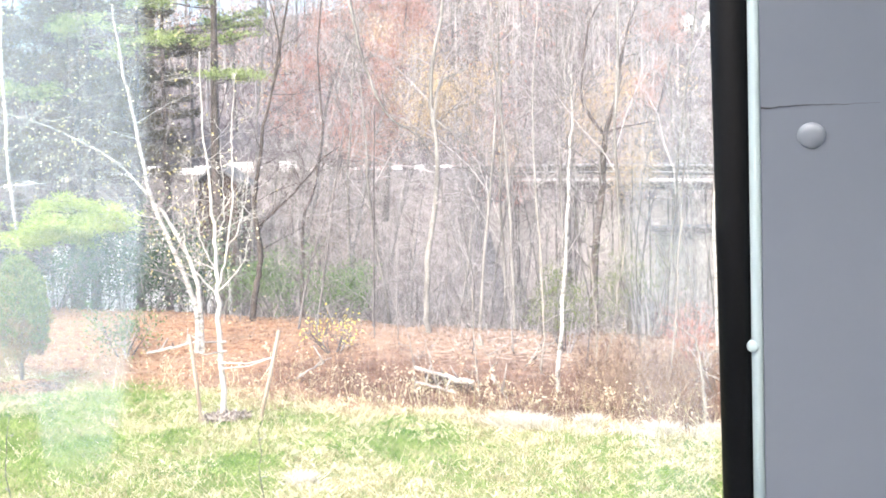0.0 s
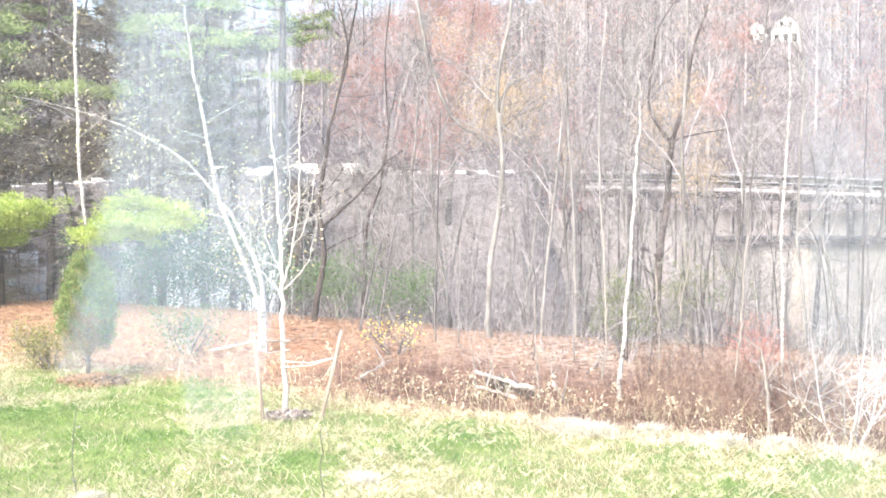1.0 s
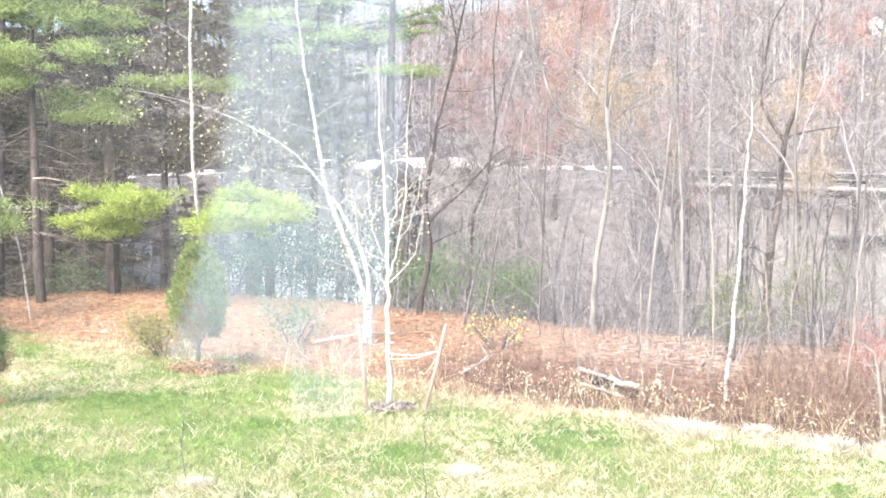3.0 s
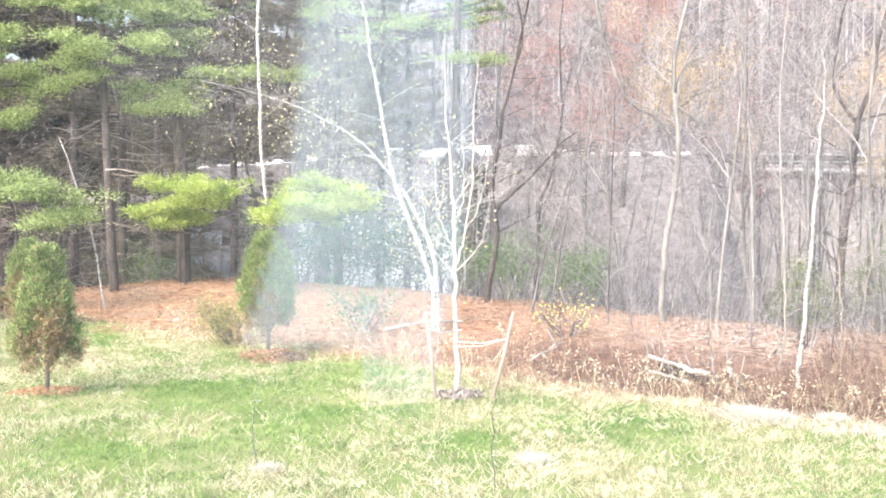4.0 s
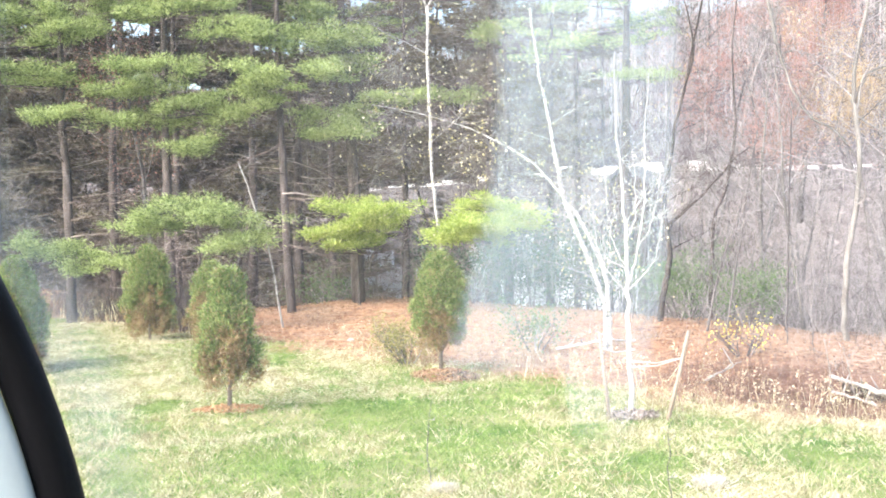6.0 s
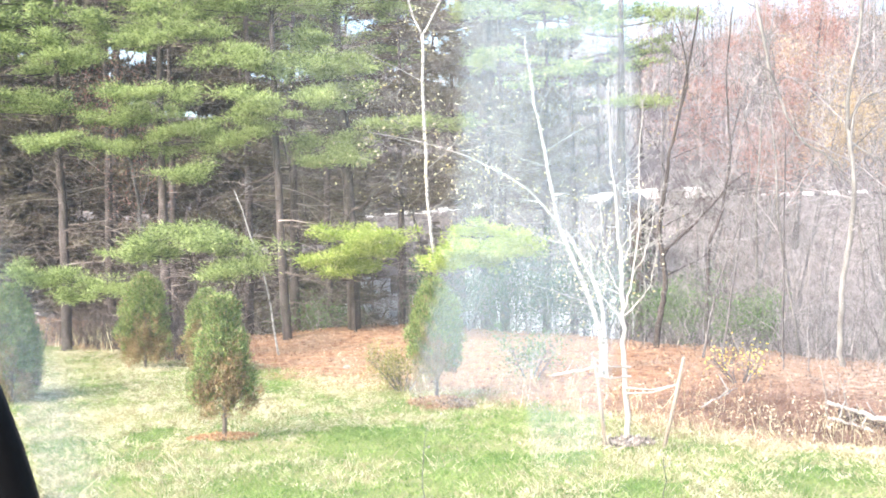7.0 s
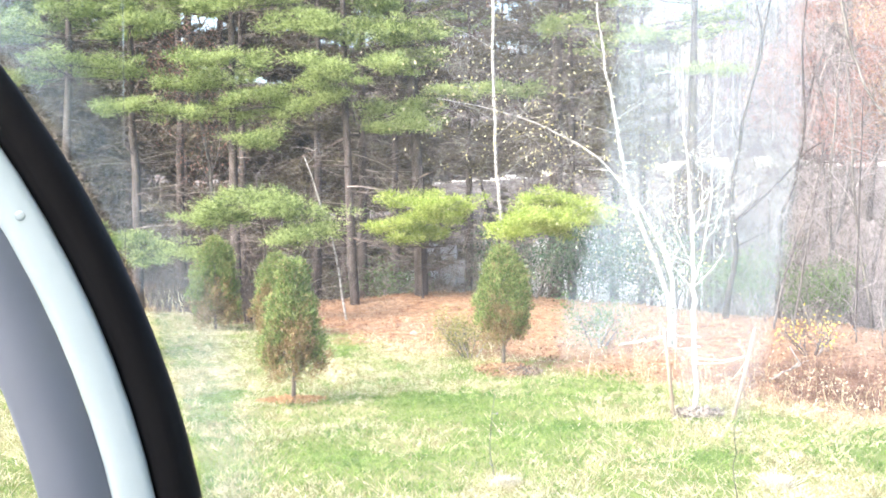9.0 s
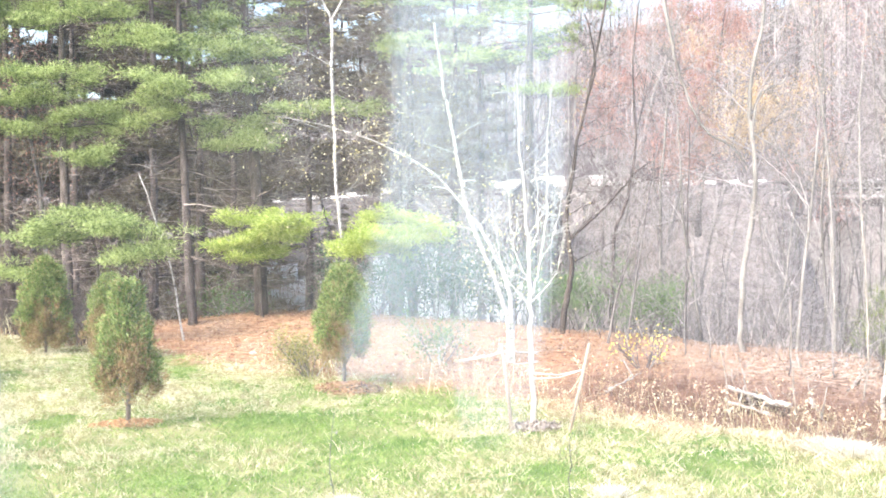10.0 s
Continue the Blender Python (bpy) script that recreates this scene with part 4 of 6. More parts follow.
for run in (((1.18, -8.4), (1.18, -7.2), (1.45, -5.6)), ((0.0, -7.9), (0.4, -6.9), (0.66, -5.9)), ((-1.88, -8.7), (-1.72, -6.6), (-1.6, -3.5))):
    led_tree("seedling", "thin grey seedling stem beside the fallen log", [([place(run[0][0], D, -0.1)] + [spot(a, el, D) for a, el in run[1:]], 0.016, 0.008)],
             M_limb, 700 + int(run[0][0] * 10), kids=(0, 3, 2), every=4, reach=0.2)
for az, d, high, seed in ((19.37, 13.4, 1.0, 711), (8.21, 12.5, 0.95, 712)):
    p = place(az, d)
    led_tree("seedling", "thin dark seedling stalk standing in the grass", [
        ([p - Vector((0, 0, 0.05)), p + Vector((-0.05, 0, high * 0.5)), p + Vector((0.0, 0, high))], 0.006, 0.003)], M_bark, seed, kids=(0, 2, 2), every=2, reach=0.1)

r = rng_of(50)
for k in range(11):
    az, D = -17 + 2.0 * k + r.normal(0, 0.5), r.uniform(21, 27)
    p = place(az, D)
    if beyond(p.x, p.y) < 1.0:
        continue
    h = r.uniform(1.6, 3.6)
    led_tree("seedling", "thin bare seedling standing in the dry weeds", [
        ([p - Vector((0, 0, 0.1)), p + Vector((r.normal(0, 0.06), 0, h * 0.5)), p + Vector((r.normal(0, 0.2), r.normal(0, 0.1), h))], 0.016, 0.005)],
        M_bark, 51 + k, kids=(0, 3, 2), every=5, reach=0.22)


# ---- the wood behind ----
wood = []
for i, (h, r0, bark, kd, low) in enumerate(((13, 0.07, M_bark_pale, (12, 5, 4), 0.25), (11, 0.05, M_bark_pale, (11, 5, 4), 0.2), (15, 0.09, M_bark, (13, 5, 4), 0.35),
                                            (9, 0.035, M_bark_pale, (11, 5, 4), 0.12), (12, 0.06, M_bark, (12, 5, 4), 0.3), (7, 0.028, M_bark, (12, 5, 4), 0.1))):
    e, tips = bare_tree(60 + i, h, r0, rng_of(i).normal(0, 0.03, 2), bark, kd, low, wob=0.05)
    tagged(e, group="bare trees in the wood")
    wood.append(e)
r = rng_of(5)
used = [False] * len(wood)
count = 0
while count < 125:
    az, d = r.uniform(-24, 15), 40 + 44 * r.random() ** 1.1
    if count % 7 == 1:
        az, d = r.uniform(-18, -8), r.uniform(42, 64)
    if count % 6 == 0:
        az = r.uniform(14, 42)
        d = r.uniform(48, 80)
    if 6 < az < 15 and d < 48:
        continue
    p = place(az, d)
    if beyond(p.x, p.y) < 9.0 or (p.y > 66 and p.x > 10):
        continue
    k = int(r.integers(0, len(wood)))
    m = at_ground(az, d, r.uniform(0, 360), r.uniform(0.7, 1.1))
    if used[k]:
        copy_thing(wood[k], m)
    else:
        wood[k].matrix_world = m
        used[k] = True
    count += 1


# pale bare trees at the front of the wood, with wide nets of twigs
front = []
for i, (h, r0, low) in enumerate(((9.5, 0.042, 0.3), (11.0, 0.05, 0.35), (8.0, 0.034, 0.25))):
    e, tips = bare_tree(760 + i, h, r0, rng_of(30 + i).normal(0, 0.04, 2), M_bark_pale, (15, 6, 4), low,
                        "slender pale bare tree with a wide net of twigs", M_twig_pale, spread=0.6, up=0.09, wob=0.07)
    tagged(e, group="pale bare trees at the wood edge")
    front.append(e)
for k, (az, d, turn, size) in enumerate(((-1.9, 29.5, 10, 1.0), (-8.9, 28.0, 80, 1.0), (-5.4, 31.0, 200, 1.05), (-3.0, 33.5, 300, 1.0), (-10.3, 30.5, 140, 1.0), (-13.9, 26.5, 20, 0.95),
                                         (-6.9, 34.0, 260, 1.0), (2.2, 33.0, 50, 0.85), (-15.4, 30.0, 330, 1.1), (-12.0, 33.0, 190, 1.0), (4.0, 36.0, 110, 0.95), (-0.9, 36.0, 170, 1.0))):
    if k < 3:
        front[k].matrix_world = at_ground(az, d, turn, size)
    else:
        copy_thing(front[k % 3], at_ground(az, d, turn, size))


def leafy_tree(name, label, az, d, height, low, wide, mt, seed, n=2600, size=0.16, top=0.45):
    """A tree that still holds its autumn leaves in loose clumps."""
    r = rng_of(seed)
    e, tips = bare_tree(seed, height, height * 0.011, r.normal(0, 0.05, 2), M_bark, (13, 5, 4), low, label, spread=wide)
    e.name = name
    up = [t[0] for t in tips if t[0].z > top * height]
    pts = [up[i] for i in r.integers(0, len(up), 17)]
    v, q = leaf_cloud(pts, int(n * 5.5), 0.6, size * 0.5, r)
    part("leaves", quick("leaves", v, q), mt, e, "loose clumps of dry leaves")
    return finish(e, at_ground(az, d))


leafy_tree("autumn_tree", "tall tree holding rust-red autumn leaves", 4.3, 68, 17, 0.45, 0.8, M_leaf_rust, 81, 2800, 0.2, 0.5)
leafy_tree("autumn_tree", "rust-brown oak at the foot of the hill", 6.6, 80, 16, 0.4, 0.9, M_leaf_rust, 82, 2600, 0.2)
leafy_tree("autumn_tree", "spreading tree with thin rust leaves", 2.4, 84, 17, 0.4, 0.9, M_leaf_rust, 87, 1500, 0.2, 0.5)
leafy_tree("autumn_tree", "tree with golden autumn leaves", -2.0, 66, 16.5, 0.45, 0.7, M_leaf_gold, 83, 2400, 0.2, 0.55)
leafy_tree("autumn_tree", "tree with thin golden leaves by the bridge", -11.6, 74, 14, 0.5, 0.7, M_leaf_gold, 84, 1900, 0.2)
leafy_tree("autumn_tree", "tree with rust leaves by the road", -16.2, 80, 16, 0.5, 0.7, M_leaf_rust, 85, 900, 0.2)
leafy_tree("autumn_tree", "broad rust-pink tree high on the slope", -9.9, 112, 17, 0.4, 0.9, M_leaf_rust, 89, 1700, 0.24, 0.5)
leafy_tree("autumn_tree", "broad reddish tree high behind the wood", 5.3, 108, 21, 0.4, 0.9, M_leaf_rust, 90, 2000, 0.24, 0.5)
leafy_tree("autumn_tree", "slim rust-red young tree behind the pines", 31.5, 38.6, 8.2, 0.35, 0.3, M_leaf_rust, 88, 420, 0.15, 0.45)
leafy_tree("autumn_tree", "thin tree with scattered orange leaves", -4.3, 72, 12, 0.5, 0.7, M_leaf_rust, 86, 600, 0.2)


def far_woods(name, label, n, y0, y1, mts, seed, hmin=9, hmax=15):
    """A whole hillside of small bare trees, joined."""
    r = rng_of(seed)
    kinds = []
    for k in range(5):
        mb, tips = Mesh(), []
        rr_ = rng_of(seed * 10 + k)
        mb.tube([(0, 0, -1), (0.1, 0, 5), (0.05, 0.1, 12)], [0.16, 0.12, 0.03], 4, caps=False)
        for q in range(11):
            w = rr_.random() * 6.283
            limb(mb, (0.05, 0, 3 + 8.5 * rr_.random()), (math.cos(w) * 0.7, math.sin(w) * 0.7, 0.8), 2.0 + 2.4 * rr_.random(), 0.05, 2, rr_, tips,
                 kids=(0, 0, 5), up=0.1, sides=(4, 3, 3, 3), coarse=1)
        v, f = mb.arrays()
        f = np.array([q if len(q) == 4 else (*q, q[-1]) for q in f])
        kinds.append((v, f, np.array([tuple(t[0]) for t in tips])))
    V, F, at, tipsall = [], [], 0, []
    y = r.uniform(0, 1, n) ** 0.8 * (y1 - y0) + y0
    az = np.radians(r.uniform(-25, 27, n))
    for i in range(n):
        x = -math.tan(az[i]) * y[i]
        if abs(x - 0.226 * y[i]) < (10 if y[i] > 205 else 3) and 110 < y[i] < 262:
            continue
        v, f, tp = kinds[r.integers(0, 5)]
        s = r.uniform(hmin, hmax) / 12
        w = r.random() * 6.283
        R = np.array([[math.cos(w), -math.sin(w), 0], [math.sin(w), math.cos(w), 0], [0, 0, 1]]) * s
        o = np.array([x, y[i], float(land(x, y[i]))])
        V.append(v @ R.T + o)
        F.append(f + at)
        at += len(v)
        tipsall.append(tp @ R.T + o)
    me = quick(name, np.concatenate(V), np.concatenate(F))
    ob = part(name, me, mts)
    tagged(ob, label, "woods", kind="stuff")
    return np.concatenate(tipsall), r


tips, r = far_woods("hillside_woods", "grey bare trees covering the far hillside", 760, 106, 370, M_twig, 7)
clump = tips[::40]
sel = clump[r.random(len(clump)) < 0.35]
v, q = leaf_cloud(sel, 17000, 1.0, 0.36, r)
part("hillside_rust_leaves", quick("hillside_rust_leaves", v, q), M_leaf_rust)
tagged(bpy.data.objects["hillside_rust_leaves"], "rust-red leaves left on the far hillside trees", "foliage", kind="stuff")
sel = clump[r.random(len(clump)) < 0.2]
v, q = leaf_cloud(sel, 8000, 0.8, 0.36, r)
part("hillside_golden_leaves", quick("hillside_golden_leaves", v, q), M_leaf_gold)
tagged(bpy.data.objects["hillside_golden_leaves"], "golden leaves left on the far hillside trees", "foliage", kind="stuff")


# brush between the hillside trees
r = rng_of(77)
n = 42000
y = 106 + 260 * r.random(n) ** 0.8
x = -np.tan(np.radians(r.uniform(-25, 27, n))) * y
ok = (np.abs(x - 0.226 * y) > 8) | (y < 222) | (y > 258)
x, y = x[ok], y[ok]
n = len(x)
c = np.stack([x, y, land(x, y) + 6.5 * r.random(n) ** 1.6], 1)
tip = (unit(r.normal(size=(n, 3))) * [1, 1, 0.5] + [0, 0, 0.75]) * r.uniform(0.8, 3.0, (n, 1))
v, q = spikes(c, tip, across(tip, r) * r.uniform(0.02, 0.07, (n, 1)))
tagged(part("hillside_brush", quick("hillside_brush", v, q), M_brush), "mauve-grey brush between the hillside trees", "brush", kind="stuff")


# fine twigs filling the air between the trunks
r = rng_of(88)
n = 26000
az, d = np.radians(r.uniform(-25, 15, n)), 30 + 45 * r.random(n) ** 1.2
x, y = -np.sin(az) * d, np.cos(az) * d
ok = (beyond(x, y) > 9) & (np.abs(np.degrees(az) - 10.1) > 1.3)  # a clearing before the dark shed
x, y = x[ok], y[ok]
m = len(x)
c = np.stack([x, y, land(x, y) + 12 * r.random(m) ** 1.3], 1)
tip = (unit(r.normal(size=(m, 3))) + [0, 0, 0.25]) * r.uniform(0.5, 1.5, (m, 1))
V, Q = [], []
v, q = spikes(c, tip, across(tip, r) * 0.006)
V.append(v)
Q.append(q)
for k in range(3):
    t2 = (unit(tip) + unit(r.normal(size=(m, 3))) * 0.9) * r.uniform(0.15, 0.5, (m, 1))
    v, q = spikes(c + tip * (0.3 + 0.2 * k), t2, across(t2, r) * 0.004)
    Q.append(q + sum(len(a) for a in V))
    V.append(v)
r = rng_of(89)
n = 37000
az, d = np.radians(r.uniform(15.5, 44, n)), 37 + 33 * r.random(n)
x, y = -np.sin(az) * d, np.cos(az) * d
c = np.stack([x, y, land(x, y) + 15.0 * r.random(n) ** 1.15], 1)
tip = (unit(r.normal(size=(n, 3)) * [1, 1, 0.35]) + [0, 0, -0.05]) * r.uniform(0.5, 1.8, (n, 1))
v2, q2 = spikes(c, tip, across(tip, r) * 0.007)
r = rng_of(90)
n = 9000
az, d = np.radians(r.uniform(15.0, 25.0, n)), 43 + 20 * r.random(n)
x, y = -np.sin(az) * d, np.cos(az) * d
c = np.stack([x, y, 4.3 + 10.5 * r.random(n)], 1)
tip = (unit(r.normal(size=(n, 3)) * [1, 1, 0.5]) + [0, 0, 0.1]) * r.uniform(0.5, 1.7, (n, 1))
v, q = spikes(c, tip, across(tip, r) * 0.009)
tagged(part("pine_tangle", quick("pine_tangle", v, q), M_bark_pine), "dark tangle of bare branches between the pines", "twigs", kind="stuff")
tagged(part("pine_snags", quick("pine_snags", v2, q2), M_snag), "tangle of dead lower branches under the pines", "twigs", kind="stuff")
tagged(part("fine_twigs", quick("fine_twigs", np.concatenate(V), np.concatenate(Q)), M_twig), "tangle of fine bare twigs through the wood", "twigs", kind="stuff")


# ---- brush: thin dead stalks and saplings between the trunks ----
def thicket(name, label, n, box_az, box_d, hmin, hmax, mt, seed, width=0.012, lean=0.25, smin=0.3, smax=1e9):
    r = rng_of(seed)
    az, d = np.radians(r.uniform(*box_az, n)), r.uniform(*box_d, n)
    x, y = -np.sin(az) * d, np.cos(az) * d
    s = beyond(x, y)
    ok = (s > smin) & (s < smax)
    x, y = x[ok], y[ok]
    m = len(x)
    c = np.stack([x, y, land(x, y) - 0.05], 1)
    tip = np.stack([r.normal(0, lean, m), r.normal(0, lean, m), np.ones(m)], 1) * r.uniform(hmin, hmax, (m, 1))
    side = across(tip, r) * width * r.uniform(0.6, 1.5, (m, 1))
    v1, q1 = spikes(c, tip, side)
    # two side shoots for each stalk
    V, Q = [v1], [q1]
    for k in range(4):
        u = r.uniform(0.3, 0.9, (m, 1))
        c2 = c + tip * u
        t2 = (unit(r.normal(size=(m, 3))) + [0, 0, 0.5]) * np.linalg.norm(tip, axis=1, keepdims=True) * 0.28
        v2, q2 = spikes(c2, t2, across(t2, r) * width * 0.55)
        Q.append(q2 + sum(len(a) for a in V))
        V.append(v2)
    ob = part(name, quick(name, np.concatenate(V), np.concatenate(Q)), mt)
    return tagged(ob, label, "brush", kind="stuff"), c, tip


thicket("wood_brush", "thin grey stems of underbrush filling the wood", 6600, (-24, 11), (30, 72), 0.5, 2.8, M_twig, 91, 0.009, 0.5, smin=8.5)
thicket("bank_brush", "grey brush on the slope below the road", 8000, (3, 30), (64, 84), 0.5, 2.0, M_snag, 97, 0.026, 0.5, smin=9)
thicket("verge_brush", "low grey brush along the foot of the road wall", 6000, (2, 30), (84, 93.5), 0.25, 0.9, M_snag, 99, 0.022, 0.5, smin=9)
thicket("edge_brush", "brown twiggy brush at the foot of the pines", 4200, (29.8, 44), (33, 42), 0.4, 1.3, M_bark_pine, 98, 0.013, 0.4, smin=0.25)
thicket("pale_verge_weeds", "tall pale dead weeds at the foot of the pines", 420, (30, 40), (32, 40), 0.4, 1.0, M_straw, 100, 0.008, 0.25, smin=-0.5, smax=0.8)
thicket("wood_brush_pines", "dead grey twigs under the pines", 1800, (16, 43), (37, 62), 0.8, 3.0, M_dead, 92, 0.010, 0.3, smin=9)
ob, c, tip = thicket("dry_weeds", "rust-brown dry weeds along the grass edge", 5200, (-22, 8), (15, 30), 0.2, 0.7, M_weed, 93, 0.006, 0.35, smin=0.4, smax=3.6)
r = rng_of(94)
ob, c2, tip2 = thicket("pale_weeds", "pale dry weeds with seed heads on the bank", 3000, (-22, 24), (15, 34), 0.25, 0.65, M_straw, 95, 0.005, 0.3, smin=-0.4, smax=2.4)
heads = np.concatenate([(c + tip)[::14], (c2 + tip2)[::2]])
v, q = leaf_cloud(heads, 1300, 0.04, 0.05, r)
part("seed_heads", quick("seed_heads", v, q), M_seed)
tagged(bpy.data.objects["seed_heads"], "pale seed heads on the dry weeds", "weeds", kind="stuff")


# ---- grass and fallen leaves ----
def scatter(n, az, d, r, near=1.0):
    a = np.radians(r.uniform(*az, n))
    u = r.random(n)
    dd = np.sqrt(d[0] ** 2 + (d[1] ** 2 - d[0] ** 2) * u ** near)
    return -np.sin(a) * dd, np.cos(a) * dd


# the greenest patches: bearing, distance, half width, half depth
GREEN = ((23.4, 18.4, 0.5, 0.95), (19.6, 18.4, 0.55, 0.85), (17.1, 16.8, 0.5, 1.2), (22.2, 13.9, 0.2, 0.9), (20.5, 15.0, 0.25, 0.6), (28.0, 15.1, 0.7, 1.0), (33.3, 15.3, 0.2, 0.95),
         (31.9, 20.0, 0.25, 0.9), (26.2, 26.5, 0.4, 1.3), (14.7, 21.2, 0.7, 1.8), (15.9, 16.5, 0.3, 0.95), (11.9, 17.0, 0.5, 0.8), (9.0, 14.4, 0.3, 1.1), (7.3, 18.7, 0.4, 1.2),
         (2.1, 17.3, 0.35, 1.1), (-0.1, 15.6, 0.4, 0.8))


def patchy(x, y):
    """Where the grass is green (1) or straw (0)."""
    g = 0.42 + 0.13 * np.sin(x * 0.75 + 1.1 * np.sin(y * 0.43)) + 0.12 * np.sin(y * 1.15 - 0.6 * x + 1.7) + 0.10 * np.sin(2.7 * x + 1.9 * y)
    for az, d, wide, deep in GREEN:
        a = radians(az)
        u, v = x * math.cos(a) + y * math.sin(a), -x * math.sin(a) + y * math.cos(a) - d
        g = g + 0.55 * np.exp(-(u / (wide * 1.25)) ** 2 - (v / (deep * 1.25)) ** 2)
    return g


def sward(name, label, n, want_green, hmin, hmax, width, mt, seed, per=6, clumps=0):
    """Meadow grass in tufts; clumps gathers the tufts round that many places."""
    r = rng_of(seed)
    if clumps:
        cx, cy = scatter(clumps, (-25, 47), (9.5, 37), r, 1.15)
        k = r.integers(0, clumps, n)
        spread = r.uniform(0.08, 0.30, clumps)[k]
        x, y = cx[k] + r.normal(0, 1, n) * spread, cy[k] + r.normal(0, 1, n) * spread
        tall, ln = r.uniform(0.6, 1.25, clumps)[k], r.normal(0, 0.35, (clumps, 2))[k]
    else:
        x, y = scatter(n, (-24, 46), (9.5, 37), r, 1.15)
        tall, ln = np.ones(n), r.normal(0, 0.3, (n, 2))
    s = beyond(x, y) + r.normal(0, 0.25, n)
    g = patchy(x, y) + r.normal(0, 0.14, n)
    g = g - 0.5 * step(-2.4, -0.5, s) * step(-4, 0, x) - 0.22 * step(1.0, 4.0, x)
    ok = (s < 0.9) & ((g > 0.46) if want_green else (g < 0.66))
    x, y, tall, ln = x[ok], y[ok], tall[ok], ln[ok]
    m = len(x)
    c = np.repeat(np.stack([x, y, land(x, y) - 0.01], 1), per, 0) + r.normal(0, 0.04, (m * per, 3)) * [1, 1, 0]
    lean = np.repeat(ln, per, 0) + r.normal(0, 0.75, (m * per, 2))
    tip = np.concatenate([lean, np.ones((m * per, 1))], 1) * r.uniform(hmin, hmax, (m * per, 1)) * np.repeat(tall, per)[:, None]
    v, q = spikes(c, tip, across(tip, r) * width)
    ob = part(name, quick(name, v, q), mt)
    return tagged(ob, label, "grass", kind="stuff")


sward("green_grass", "fresh green blades of rough meadow grass", 66000, True, 0.035, 0.10, 0.005, M_grass, 101)
sward("straw_grass", "bleached straw-coloured tufts of meadow grass", 96000, False, 0.035, 0.115, 0.0045, M_straw, 102, clumps=10000)
sward("straw_stalks", "thin pale grass stalks standing over the meadow", 5000, False, 0.15, 0.38, 0.0032, M_seed, 104, per=3)

# bleached clumps where the grass meets the weeds
r = rng_of(105)
ax = r.uniform(0.3, 6.5, 46)
cs = r.normal(0.0, 0.22, 46)
cy = cs * 1.177 + 17.7 - 0.62 * ax
k = (46 * r.random(850) ** 1.6).astype(int)
sp = r.uniform(0.06, 0.2, 46)[k]
x, y = ax[k] + r.normal(0, 1, 850) * sp, cy[k] + r.normal(0, 1, 850) * sp
c = np.stack([x, y, land(x, y) - 0.01], 1)
tip = np.concatenate([r.normal(0, 0.6, (850, 2)), np.ones((850, 1))], 1) * r.uniform(0.05, 0.2, (850, 1))
v, q = spikes(c, tip, across(tip, r) * 0.007)
tagged(part("bleached_grass", quick("bleached_grass", v, q), M_bleached), "bleached white clumps of dead grass along the weeds", "grass", kind="stuff")

# low dark twiggy shrubs in the weeds
thicket("brown_brush", "low brown twiggy growth in the weeds", 1300, (-15, -6.5), (18.5, 22), 0.3, 0.85, M_weed, 96, 0.006, 0.5, smin=1.0, smax=5.0)

def leaf_litter(name, label, n, lo, hi, mt, seed):
    """Curled fallen leaves on the bank between two lines across."""
    r = rng_of(seed)
    x, y = scatter(n, (-24, 44), (15, 46), r)
    s = beyond(x, y)
    ok = (s > 0.7) & (s < 10) & (x + r.normal(0, 1.2, n) > lo) & (x < hi)
    x, y = x[ok], y[ok]
    m = len(x)
    c = np.stack([x, y, land(x, y) + 0.015 + 0.04 * r.random(m)], 1)
    tip = unit(r.normal(size=(m, 3)) * [1, 1, 0.5]) * r.uniform(0.03, 0.075, (m, 1))
    v, q = blades(c, tip, across(tip, r) * 0.017)
    return tagged(part(name, quick(name, v, q), mt), label, "leaves", kind="stuff")


leaf_litter("leaf_litter", "curled rust-orange fallen leaves under the pines", 80000, -60, -1.5, M_litter, 103)
leaf_litter("dull_leaf_litter", "faded pinkish-brown fallen leaves on the bank", 80000, -1.5, 60, M_litter_dull, 107)
thicket("crest_brush", "low grey brush along the top of the bank", 900, (-20, 4), (22, 33), 0.15, 0.5, M_twig_pale, 109, 0.006, 0.5, smin=6.3, smax=9.5)
thicket("bank_weeds", "sparse pale dead weeds on the leafy bank", 900, (-20, 10), (20, 32), 0.15, 0.7, M_snag, 108, 0.005, 0.5, smin=3.2, smax=9.5)


